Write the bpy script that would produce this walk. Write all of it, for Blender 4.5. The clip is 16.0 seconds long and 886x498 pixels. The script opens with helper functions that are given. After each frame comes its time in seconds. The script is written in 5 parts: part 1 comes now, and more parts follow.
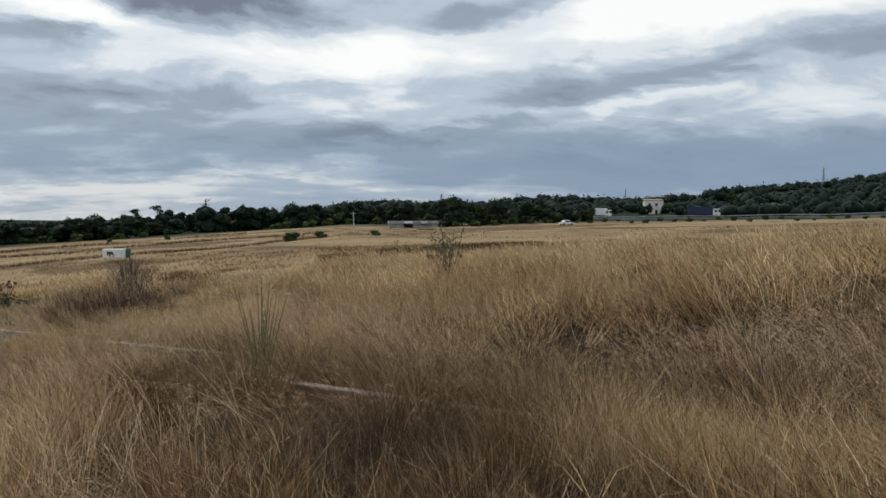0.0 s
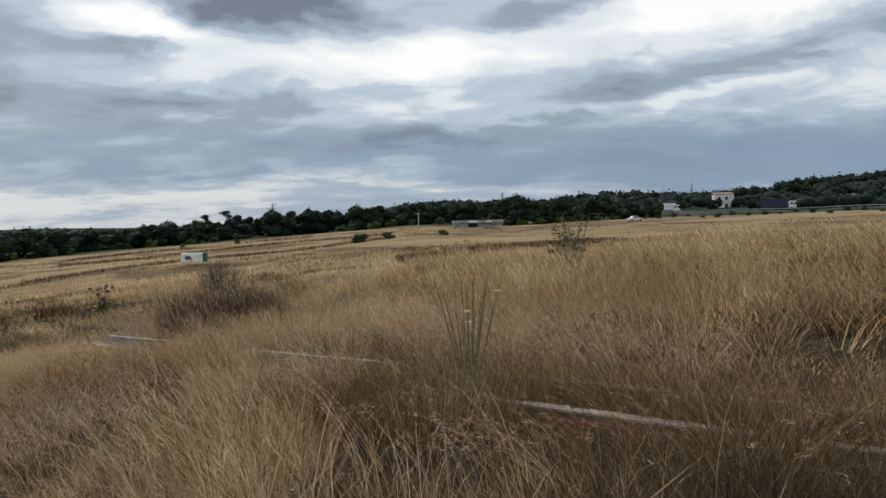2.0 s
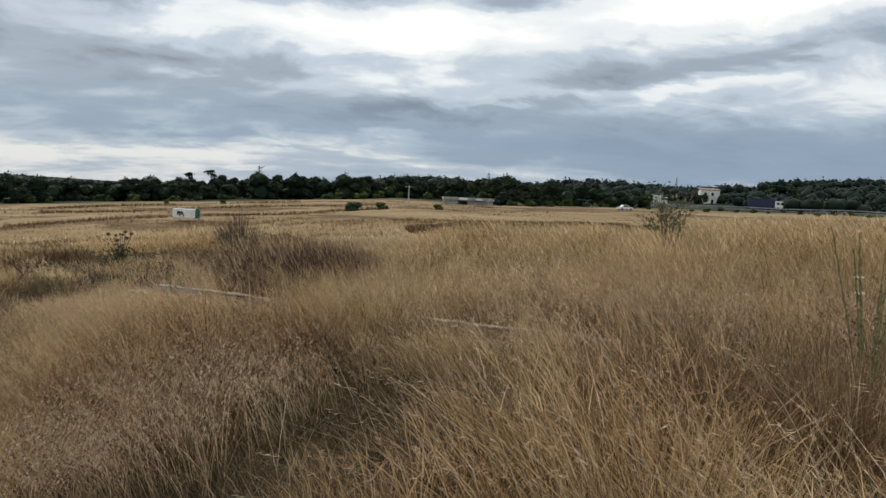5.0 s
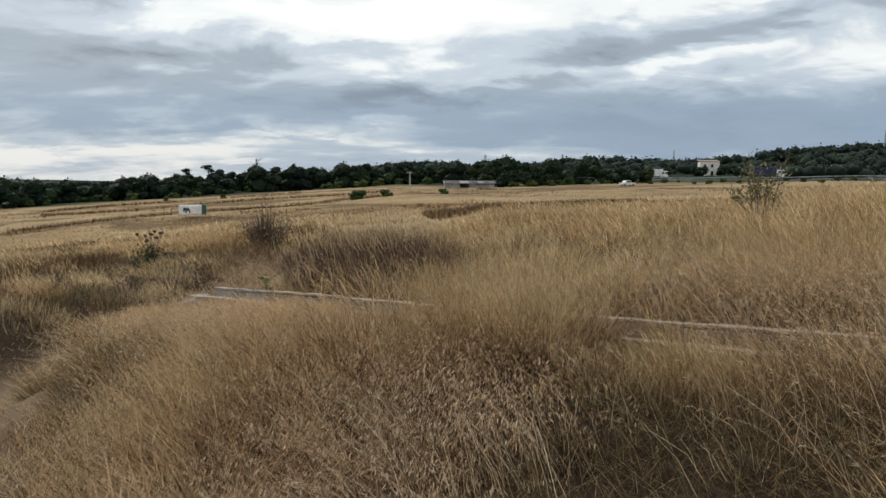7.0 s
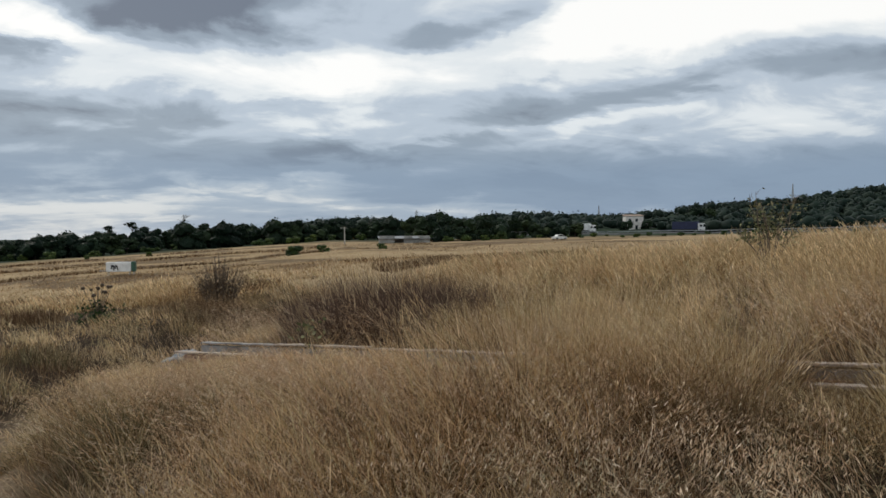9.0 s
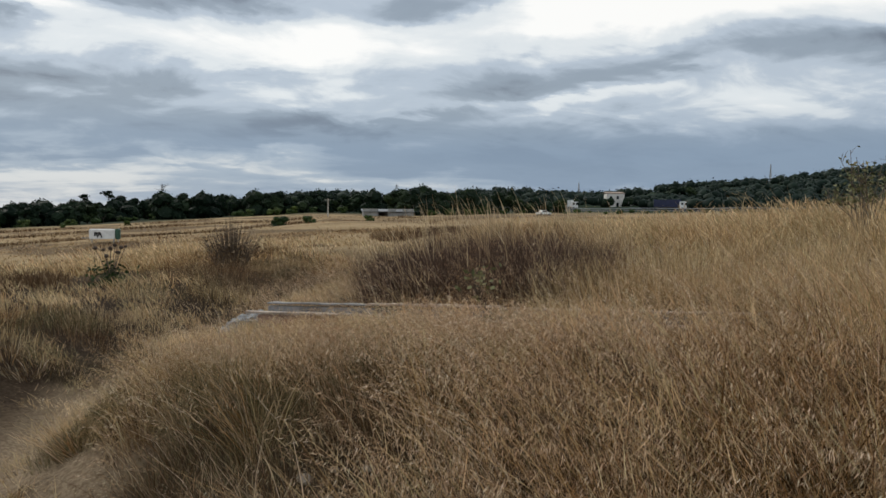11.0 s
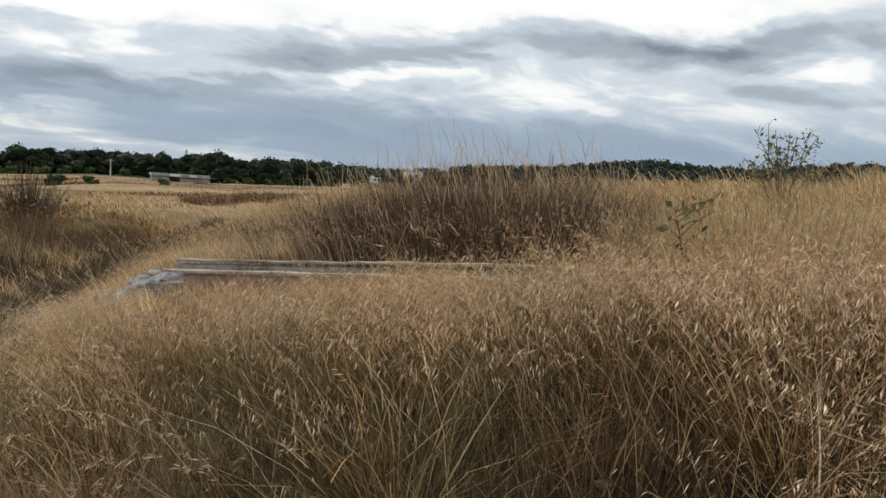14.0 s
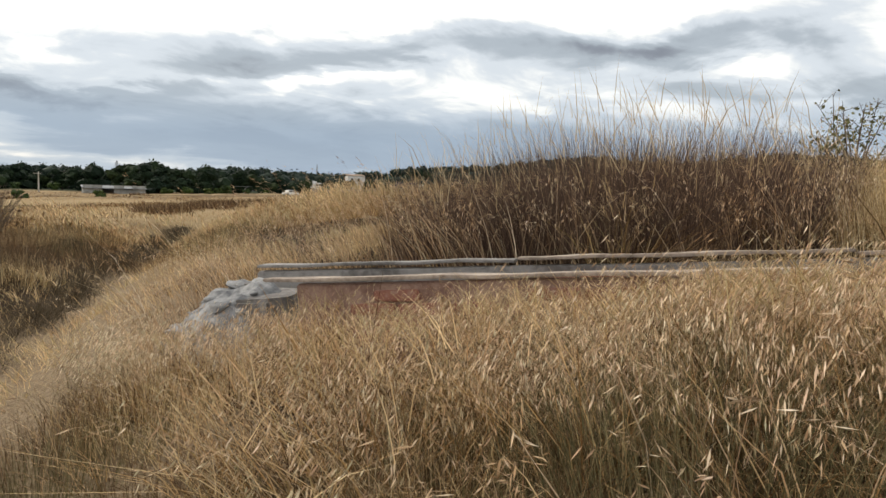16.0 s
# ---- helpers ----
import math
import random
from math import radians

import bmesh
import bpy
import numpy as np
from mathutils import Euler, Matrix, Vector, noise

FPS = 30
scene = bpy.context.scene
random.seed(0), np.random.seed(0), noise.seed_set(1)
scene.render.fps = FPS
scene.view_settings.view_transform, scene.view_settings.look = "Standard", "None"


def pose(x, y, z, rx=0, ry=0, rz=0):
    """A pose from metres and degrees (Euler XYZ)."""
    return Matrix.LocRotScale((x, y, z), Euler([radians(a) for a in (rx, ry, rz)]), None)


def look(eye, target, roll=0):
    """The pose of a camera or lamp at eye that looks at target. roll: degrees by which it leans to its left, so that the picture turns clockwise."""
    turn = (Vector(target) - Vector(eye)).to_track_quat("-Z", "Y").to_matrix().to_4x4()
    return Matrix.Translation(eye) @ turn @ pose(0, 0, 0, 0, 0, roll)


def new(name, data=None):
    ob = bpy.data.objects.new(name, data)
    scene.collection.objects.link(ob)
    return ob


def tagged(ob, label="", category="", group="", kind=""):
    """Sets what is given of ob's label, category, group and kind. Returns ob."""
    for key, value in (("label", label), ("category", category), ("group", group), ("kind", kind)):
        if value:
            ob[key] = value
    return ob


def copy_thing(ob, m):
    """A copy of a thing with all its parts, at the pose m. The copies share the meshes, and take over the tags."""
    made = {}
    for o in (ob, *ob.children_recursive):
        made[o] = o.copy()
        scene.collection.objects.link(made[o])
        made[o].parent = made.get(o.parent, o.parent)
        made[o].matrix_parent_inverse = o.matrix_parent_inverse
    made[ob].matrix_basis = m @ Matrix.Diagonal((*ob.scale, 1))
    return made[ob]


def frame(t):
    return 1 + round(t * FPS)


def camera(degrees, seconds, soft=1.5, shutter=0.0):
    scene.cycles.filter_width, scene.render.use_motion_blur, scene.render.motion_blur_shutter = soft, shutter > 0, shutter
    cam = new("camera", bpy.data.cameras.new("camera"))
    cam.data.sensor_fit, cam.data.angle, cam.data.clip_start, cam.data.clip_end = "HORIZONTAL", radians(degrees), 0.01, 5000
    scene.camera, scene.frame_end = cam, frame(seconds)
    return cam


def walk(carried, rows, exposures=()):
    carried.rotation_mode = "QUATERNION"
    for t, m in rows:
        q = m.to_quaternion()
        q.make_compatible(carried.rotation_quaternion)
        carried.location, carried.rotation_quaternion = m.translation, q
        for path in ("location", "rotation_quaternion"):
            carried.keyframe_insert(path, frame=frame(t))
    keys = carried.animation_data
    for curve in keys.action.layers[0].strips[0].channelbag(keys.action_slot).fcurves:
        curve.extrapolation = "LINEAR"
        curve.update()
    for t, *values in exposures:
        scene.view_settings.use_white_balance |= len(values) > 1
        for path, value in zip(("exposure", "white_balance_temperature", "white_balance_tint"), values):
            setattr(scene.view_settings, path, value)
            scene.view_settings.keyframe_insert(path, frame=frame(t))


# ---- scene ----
cam = camera(63.7, 16.0)
PATH = [
    (0.0, (-2.351, 2.968, 1.827), (-2.055, 4.944, 1.732), -0.1),
    (0.5, (-2.6, 3.321, 1.809), (-2.282, 5.293, 1.713), 0.9),
    (1, (-2.861, 3.647, 1.769), (-2.496, 5.609, 1.637), 2.5),
    (1.5, (-3.104, 4.032, 1.722), (-2.966, 6.024, 1.604), 0.5),
    (2, (-3.452, 4.308, 1.684), (-3.324, 6.301, 1.591), -1.4),
    (2.5, (-3.682, 4.627, 1.637), (-3.643, 6.624, 1.531), -3.3),
    (3, (-4.051, 4.939, 1.638), (-4.122, 6.936, 1.55), -1.7),
    (3.5, (-4.344, 5.123, 1.586), (-4.377, 7.114, 1.398), -0.9),
    (4, (-4.68, 5.376, 1.493), (-4.606, 7.372, 1.39), 0.8),
    (4.1, (-4.745, 5.432, 1.458), (-4.667, 7.427, 1.337), 1.5),
    (6.5, (-6.228, 6.855, 1.278), (-5.951, 8.827, 1.096), 1.6),
    (7, (-6.51, 7.128, 1.249), (-6.321, 9.109, 1.048), 0.1),
    (7.5, (-6.76, 7.454, 1.215), (-6.616, 9.446, 1.11), -0.4),
    (8, (-6.999, 7.738, 1.149), (-6.649, 9.707, 1.106), -0.2),
    (10.5, (-8.438, 9.166, 0.789), (-8.047, 11.126, 0.719), -0.3),
    (11, (-8.71, 9.582, 0.704), (-8.269, 11.529, 0.589), 0.6),
    (11.5, (-8.948, 9.94, 0.639), (-8.294, 11.826, 0.527), 2.8),
    (12, (-9.113, 10.256, 0.584), (-8.373, 12.113, 0.515), 1.5),
    (12.5, (-9.231, 10.587, 0.54), (-8.357, 12.383, 0.423), 3.0),
    (13, (-9.416, 10.931, 0.47), (-8.361, 12.627, 0.358), 5.0),
    (13.5, (-9.572, 11.423, 0.397), (-8.694, 13.212, 0.231), 2.3),
    (14, (-9.795, 11.769, 0.306), (-8.822, 13.509, 0.143), 3.6),
    (14.5, (-9.939, 12.252, 0.235), (-8.986, 13.998, 0.026), 2.8),
    (15, (-10.232, 12.563, 0.199), (-9.233, 14.291, 0.078), 1.1),
    (15.2, (-10.231, 12.691, 0.182), (-9.225, 14.409, -0.008), 2.0),
    (15.5, (-10.284, 13.004, 0.134), (-9.27, 14.72, -0.026), 1.3),
    (16, (-10.32, 13.668, 0.066), (-9.21, 15.325, -0.083), 1.6),
]
EXPOSURES = [(0.0, -0.06, 6500, 9), (4.0, 0.03, 6650, 9), (7.0, 0.2, 6850, 9), (8.0, 0.0, 6600, 9), (11.0, -0.06, 6600, 9), (13.0, -0.03, 6750, 10), (14.0, 0.26, 7000, 10),
             (14.5, 0.56, 7200, 11), (15.0, 0.54, 7200, 11), (16.0, 0.46, 7250, 11)]
SKY_SHIFT = (2.0, 0.6, 0.0)
SKY_CLOUDS = ((-9, 16.9, 8, 2.2, 0.05, -0.42), (-20, 12.4, 4, 0.8, 0.05, -0.16), (-18, 14.4, 6, 1.9, 0.0, 0.34), (-16, 6.6, 18, 2.9, 0.06, -0.22), (-5, 12.4, 11, 1.8, 0.1, 0.10), (5, 6.4, 12, 1.4, 0.14, -0.16),
              (-12, 2.6, 17, 1.0, 0.10, 0.09), (26, 4.3, 24, 2.6, 0.02, -0.22), (26, 10.5, 17, 1.3, 0.09, -0.11), (20, 8.7, 14, 0.7, 0.08, 0.10), (9, 14.4, 4, 1.2, 0.2, -0.15),
              (16, 16.4, 5, 1.0, 0.2, -0.14), (24, 15.0, 6, 1.8, 0.0, 0.16), (3, 12.2, 8, 1.6, 0.15, 0.14), (32, 15.4, 15, 2.4, 0.0, 0.20), (55, 17.0, 10, 1.3, 0.0, -0.34),
              (51, 11.6, 9, 1.3, 0.06, -0.22), (58, 8.4, 10, 1.0, 0.0, -0.12), (-32, 9.0, 6, 5.0, 0.0, -0.10))
walk(cam, [(t, look(eye, aim, roll)) for t, eye, aim, roll in PATH],
     exposures=EXPOSURES)

# ---- world and sun ----
SUN_TURN, SUN_RISE = radians(-35), radians(38)


def node(tree, kind, **values):
    n = tree.nodes.new(kind)
    for key, value in values.items():
        setattr(n, key, value)
    return n


def put(tree, socket, value):
    if isinstance(value, bpy.types.NodeSocket):
        tree.links.new(value, socket)
    else:
        socket.default_value = value


def calc(tree, op, a, b=0.0, c=None):
    n = node(tree, "ShaderNodeMath", operation=op)
    put(tree, n.inputs[0], a)
    put(tree, n.inputs[1], b)
    if c is not None:
        put(tree, n.inputs[2], c)
    return n.outputs[0]


def ramp(tree, fac, stops, smooth=True):
    n = node(tree, "ShaderNodeValToRGB")
    r = n.color_ramp
    r.interpolation = "EASE" if smooth else "LINEAR"
    while len(r.elements) < len(stops):
        r.elements.new(0.5)
    for e, (p, c) in zip(r.elements, stops):
        e.position, e.color = p, (*c, 1) if not isinstance(c, float) else (c, c, c, 1)
    put(tree, n.inputs[0], fac)
    return n.outputs[0]


def blend(tree, fac, a, b, mode="MIX"):
    n = node(tree, "ShaderNodeMix", data_type="RGBA", blend_type=mode)
    put(tree, n.inputs[0], fac)
    put(tree, n.inputs[6], a if isinstance(a, bpy.types.NodeSocket) else (*a, 1))
    put(tree, n.inputs[7], b if isinstance(b, bpy.types.NodeSocket) else (*b, 1))
    return n.outputs[2]


def grain(tree, vector, scale, detail=5.0, rough=0.55, warp=0.0):
    n = node(tree, "ShaderNodeTexNoise")
    put(tree, n.inputs["Vector"], vector)
    n.inputs["Scale"].default_value, n.inputs["Detail"].default_value = scale, detail
    n.inputs["Roughness"].default_value, n.inputs["Distortion"].default_value = rough, warp
    return n.outputs["Fac"]


def mapped(tree, vector, loc=(0, 0, 0), rot=(0, 0, 0), scale=(1, 1, 1)):
    n = node(tree, "ShaderNodeMapping")
    put(tree, n.inputs[0], vector)
    n.inputs[1].default_value, n.inputs[2].default_value, n.inputs[3].default_value = loc, rot, scale
    return n.outputs[0]


def build_sky():
    world = bpy.data.worlds.new("World")
    scene.world = world
    world.use_nodes = True
    t = world.node_tree
    t.nodes.clear()
    direction = node(t, "ShaderNodeTexCoord").outputs["Generated"]
    part = node(t, "ShaderNodeSeparateXYZ")
    put(t, part.inputs[0], direction)
    up = calc(t, "MAXIMUM", part.outputs[2], 0.0)
    lift = calc(t, "ADD", up, 0.20)
    flat = node(t, "ShaderNodeCombineXYZ")
    put(t, flat.inputs[0], calc(t, "DIVIDE", part.outputs[0], lift))
    put(t, flat.inputs[1], calc(t, "DIVIDE", part.outputs[1], lift))
    p = flat.outputs[0]
    # cloud deck: banks drawn out along one wind direction, broken up by finer tufts
    banks = grain(t, mapped(t, p, loc=SKY_SHIFT, rot=(0, 0, radians(-24)), scale=(0.75, 1.35, 1)), 1.0, 4.0, 0.5, 0.5)
    tufts = grain(t, mapped(t, p, loc=(3.1, 7.7, 1.4), rot=(0, 0, radians(-24)), scale=(1.0, 1.2, 1)), 2.0, 9.0, 0.6, 0.6)
    wisps = grain(t, mapped(t, p, loc=(9.4, 2.2, 5.0), rot=(0, 0, radians(-20)), scale=(0.7, 2.0, 1)), 1.4, 5.0, 0.5, 0.5)
    cover = calc(t, "ADD", calc(t, "MULTIPLY", banks, 0.48), calc(t, "MULTIPLY", tufts, 0.30))
    cover = calc(t, "ADD", cover, calc(t, "MULTIPLY", wisps, 0.22))
    # the larger clouds of that evening: (bearing, height, half width, half height, tilt, weight), in degrees
    ragged = grain(t, p, 2.4, 8.0, 0.55, 0.4)
    rag = calc(t, "MULTIPLY", calc(t, "SUBTRACT", ragged, 0.5), 10.0)
    ragged_2 = grain(t, mapped(t, p, loc=(5, 1, 2)), 2.8, 8.0, 0.55, 0.4)
    rag_2 = calc(t, "MULTIPLY", calc(t, "SUBTRACT", ragged_2, 0.5), 6.0)
    bearing = calc(t, "ADD", calc(t, "MULTIPLY", calc(t, "ARCTAN2", part.outputs[0], part.outputs[1]), 57.296), rag)
    height = calc(t, "ADD", calc(t, "MULTIPLY", calc(t, "ARCSINE", part.outputs[2]), 57.296), rag_2)
    for turn, rise, wide, high, tilt, weight in SKY_CLOUDS:
        dx = calc(t, "SUBTRACT", bearing, turn)
        dy = calc(t, "SUBTRACT", calc(t, "SUBTRACT", height, rise), calc(t, "MULTIPLY", dx, tilt))
        dx, dy = calc(t, "MULTIPLY", dx, 1 / wide), calc(t, "MULTIPLY", dy, 1 / high)
        r2 = calc(t, "ADD", calc(t, "MULTIPLY", dx, dx), calc(t, "MULTIPLY", dy, dy))
        cover = calc(t, "ADD", cover, calc(t, "MULTIPLY", calc(t, "EXPONENT", calc(t, "MULTIPLY", r2, -1.0)), weight))
    clouds = ramp(t, cover, [(0.22, (0.17, 0.20, 0.255)), (0.35, (0.32, 0.385, 0.465)), (0.45, (0.51, 0.59, 0.69)),
                             (0.53, (0.80, 0.85, 0.89)), (0.64, (1.06, 1.06, 1.05))])
    haze = ramp(t, calc(t, "ADD", cover, calc(t, "MULTIPLY", bearing, -0.0016)),
                [(0.36, (0.235, 0.325, 0.46)), (0.48, (0.34, 0.43, 0.55)), (0.60, (0.66, 0.70, 0.74))])
    low = ramp(t, up, [(0.0, 1.0), (0.065, 0.85), (0.15, 0.0)])
    cloudy = blend(t, low, clouds, haze)
    sky = node(t, "ShaderNodeTexSky", sky_type="NISHITA", sun_disc=False, sun_elevation=SUN_RISE, sun_rotation=SUN_TURN)
    dim = node(t, "ShaderNodeVectorMath", operation="SCALE")
    put(t, dim.inputs[0], sky.outputs[0])
    dim.inputs[3].default_value = 0.09
    mixed = blend(t, 0.93, dim.outputs[0], cloudy)
    back = node(t, "ShaderNodeBackground")
    put(t, back.inputs[0], mixed)
    back.inputs[1].default_value = 1.0
    put(t, node(t, "ShaderNodeOutputWorld").inputs[0], back.outputs[0])


build_sky()
sun_data = bpy.data.lights.new("sun", "SUN")
sun_data.energy, sun_data.angle, sun_data.color = 1.4, radians(11), (1.0, 0.95, 0.87)
sun = new("sun", sun_data)
sun.matrix_basis = look((-40, 55, 60), (0, 0, 0))

# ---- materials ----


def material(name, rough=0.8, metal=0.0):
    m = bpy.data.materials.new(name)
    m.use_nodes = True
    b = m.node_tree.nodes["Principled BSDF"]
    b.inputs["Roughness"].default_value, b.inputs["Metallic"].default_value = rough, metal
    return m, m.node_tree, b


def worn(name, dark, light, scale=6.0, rough=0.8, metal=0.0, bump=0.3, fine=60.0):
    """A surface with a coarse stain and a fine grain between two colours."""
    m, t, b = material(name, rough, metal)
    at = node(t, "ShaderNodeTexCoord").outputs["Object"]
    stain, fleck = grain(t, at, scale, 5.0), grain(t, at, fine, 3.0)
    mix = calc(t, "ADD", calc(t, "MULTIPLY", stain, 0.65), calc(t, "MULTIPLY", fleck, 0.35))
    put(t, b.inputs["Base Color"], ramp(t, mix, [(0.36, dark), (0.62, light)]))
    if bump:
        n = node(t, "ShaderNodeBump")
        n.inputs["Strength"].default_value, n.inputs["Distance"].default_value = bump, 0.01
        put(t, n.inputs["Height"], mix)
        put(t, b.inputs["Normal"], n.outputs[0])
    return m


def straw(name, stops, patch, patch_size=0.45, thin=0.10):
    """Dry plant matter: every blade its own tone, patches of the meadow another, some light passing through."""
    m, t, b = material(name, 0.62)
    rnd = node(t, "ShaderNodeNewGeometry").outputs["Random Per Island"]
    at = node(t, "ShaderNodeTexCoord").outputs["Object"]
    tone = ramp(t, rnd, stops, smooth=False)
    mask = ramp(t, grain(t, at, patch_size, 4.0, 0.6), [(0.44, 0.0), (0.60, 1.0)])
    col = blend(t, calc(t, "MULTIPLY", mask, 0.6), tone, patch)
    col = blend(t, 0.35, col, tone)
    # whole tufts differ: russet, straw, mauve, grey-green, bleached
    kin = node(t, "ShaderNodeAttribute", attribute_name="tone").outputs["Fac"]
    cast = ramp(t, kin, [(0.0, (1.0, 1.0, 1.0)), (0.08, (0.36, 0.31, 0.27)), (0.22, (0.54, 0.43, 0.35)), (0.36, (1.0, 0.83, 0.67)), (0.5, (1.06, 1.02, 0.97)),
                         (0.63, (1.05, 0.90, 0.84)), (0.76, (0.66, 0.70, 0.60)), (0.88, (1.2, 1.14, 1.06)), (1.0, (1.5, 1.45, 1.38))], smooth=False)
    col = blend(t, 1.0, col, cast, "MULTIPLY")
    put(t, b.inputs["Base Color"], col)
    b.inputs["Specular IOR Level"].default_value = 0.1
    glow = node(t, "ShaderNodeBsdfTranslucent")
    put(t, glow.inputs[0], col)
    mix = node(t, "ShaderNodeMixShader")
    mix.inputs[0].default_value = thin
    put(t, mix.inputs[1], b.outputs[0])
    put(t, mix.inputs[2], glow.outputs[0])
    put(t, t.nodes["Material Output"].inputs[0], mix.outputs[0])
    return m


def leafy(name, dark, light, dry=None):
    m, t, b = material(name, 0.6)
    rnd = node(t, "ShaderNodeNewGeometry").outputs["Random Per Island"]
    own = node(t, "ShaderNodeObjectInfo").outputs["Random"]
    col = ramp(t, rnd, [(0.0, dark), (0.7, light), (1.0, dry or light)], smooth=False)
    shade = ramp(t, own, [(0.0, (0.62, 0.7, 0.75)), (0.5, (1.0, 1.0, 1.0)), (1.0, (1.35, 1.2, 0.85))], smooth=False)
    put(t, b.inputs["Base Color"], blend(t, 1.0, col, shade, "MULTIPLY"))
    b.inputs["Specular IOR Level"].default_value = 0.06
    return m


GOLD = straw("golden_straw", [(0.0, (0.065, 0.038, 0.018)), (0.2, (0.22, 0.136, 0.06)), (0.5, (0.51, 0.355, 0.172)), (0.8, (0.76, 0.585, 0.335)), (1.0, (0.87, 0.74, 0.50))],
             (0.38, 0.235, 0.11))
PLUME = straw("seed_plume", [(0.0, (0.46, 0.325, 0.18)), (0.5, (0.64, 0.48, 0.285)), (1.0, (0.80, 0.65, 0.43))], (0.58, 0.42, 0.24), thin=0.2)
BROWN = straw("withered_brown", [(0.0, (0.035, 0.019, 0.011)), (0.45, (0.12, 0.068, 0.034)), (0.75, (0.26, 0.165, 0.084)), (0.93, (0.44, 0.315, 0.18)), (1.0, (0.60, 0.46, 0.29))],
              (0.14, 0.083, 0.045), 0.7)
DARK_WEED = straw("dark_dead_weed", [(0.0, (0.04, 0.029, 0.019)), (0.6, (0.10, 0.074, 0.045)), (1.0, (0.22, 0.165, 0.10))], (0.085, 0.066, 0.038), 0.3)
# russet stems, colour lowered to include the shade inside a tuft
SHADED_RUSSET = straw("shaded_russet_undergrowth", [(0.0, (0.028, 0.015, 0.009)), (0.4, (0.072, 0.040, 0.021)), (0.8, (0.15, 0.088, 0.045)), (1.0, (0.28, 0.18, 0.095))], (0.095, 0.053, 0.028), 0.6, 0.05)
FAR_GOLD = straw("golden_straw_far", [(0.0, (0.30, 0.212, 0.118)), (0.5, (0.38, 0.275, 0.157)), (1.0, (0.47, 0.355, 0.21))], (0.33, 0.23, 0.128), 0.12, 0.3)
# dark dead stems; near black so that low ones pass for shade in gaps
SHADE_THATCH = straw("shade_dark_thatch", [(0.0, (0.018, 0.012, 0.009)), (0.6, (0.05, 0.034, 0.022)), (1.0, (0.12, 0.082, 0.05))], (0.045, 0.032, 0.022), 0.3, 0.03)
OAT = straw("oat_husk", [(0.0, (0.24, 0.165, 0.105)), (0.4, (0.52, 0.395, 0.27)), (0.75, (0.72, 0.60, 0.45)), (1.0, (0.86, 0.77, 0.62))], (0.55, 0.39, 0.24), 0.8, 0.16)
REED = straw("russet_reed", [(0.0, (0.05, 0.032, 0.027)), (0.5, (0.11, 0.070, 0.055)), (0.85, (0.20, 0.13, 0.09)), (1.0, (0.34, 0.23, 0.14))], (0.11, 0.072, 0.058), 1.2)
GREENISH = straw("half_green_blade", [(0.0, (0.07, 0.064, 0.032)), (0.6, (0.18, 0.152, 0.076)), (1.0, (0.36, 0.295, 0.16))], (0.16, 0.13, 0.066), 1.0)
TWIG = worn("dry_twig", (0.07, 0.05, 0.035), (0.17, 0.125, 0.085), 9.0, 0.8)
POD = worn("seed_pod", (0.10, 0.088, 0.036), (0.25, 0.215, 0.095), 30.0, 0.7)
PETAL = worn("cream_petal", (0.62, 0.55, 0.32), (0.78, 0.72, 0.5), 30.0, 0.7, bump=0)
THISTLE = worn("dark_seed_head", (0.03, 0.02, 0.015), (0.09, 0.06, 0.04), 60.0, 0.9)
SHRUB_LEAF = leafy("shrub_leaf", (0.10, 0.11, 0.05), (0.24, 0.23, 0.115), (0.38, 0.31, 0.17))
TREE_LEAF = leafy("tree_leaf", (0.008, 0.016, 0.010), (0.017, 0.030, 0.016), (0.030, 0.046, 0.022))
BUSH_LEAF = leafy("bush_leaf", (0.020, 0.036, 0.013), (0.052, 0.080, 0.026), (0.085, 0.105, 0.04))
WOODS_LEAF = leafy("far_woods_leaf", (0.009, 0.018, 0.014), (0.018, 0.030, 0.022), (0.030, 0.041, 0.030))
BARK = worn("bark", (0.04, 0.032, 0.025), (0.10, 0.08, 0.06), 3.0, 0.9)
CONCRETE = worn("weathered_concrete", (0.22, 0.17, 0.135), (0.46, 0.375, 0.31), 3.5, 0.85, bump=0.5, fine=45.0)
GREY_RENDER = worn("grey_render", (0.13, 0.117, 0.108), (0.31, 0.29, 0.275), 2.6, 0.88, bump=0.5, fine=30.0)
LIME = worn("limewashed_rubble", (0.11, 0.112, 0.118), (0.34, 0.335, 0.33), 5.0, 0.9, bump=0.6, fine=30.0)
MORTAR = worn("mortar", (0.20, 0.11, 0.085), (0.36, 0.235, 0.18), 8.0, 0.9)
STONE = worn("field_stone", (0.20, 0.165, 0.13), (0.40, 0.34, 0.28), 9.0, 0.9, bump=0.6)
WALL_WHITE = worn("white_house_wall", (0.55, 0.52, 0.48), (0.76, 0.73, 0.69), 0.4, 0.85, bump=0)
ROOF_TILE = worn("clay_roof", (0.22, 0.15, 0.11), (0.38, 0.28, 0.21), 1.2, 0.85, bump=0)
SHEET = worn("grey_sheet_roof", (0.13, 0.135, 0.14), (0.24, 0.245, 0.25), 0.7, 0.6, bump=0)
SHED_WALL = worn("shed_wall", (0.20, 0.20, 0.19), (0.34, 0.34, 0.32), 0.7, 0.85, bump=0)
WHITE_PAINT = worn("white_paint", (0.62, 0.62, 0.60), (0.80, 0.80, 0.78), 1.5, 0.5, bump=0)
BLACK_PAINT = worn("black_paint", (0.01, 0.01, 0.012), (0.03, 0.03, 0.03), 4.0, 0.6, bump=0)
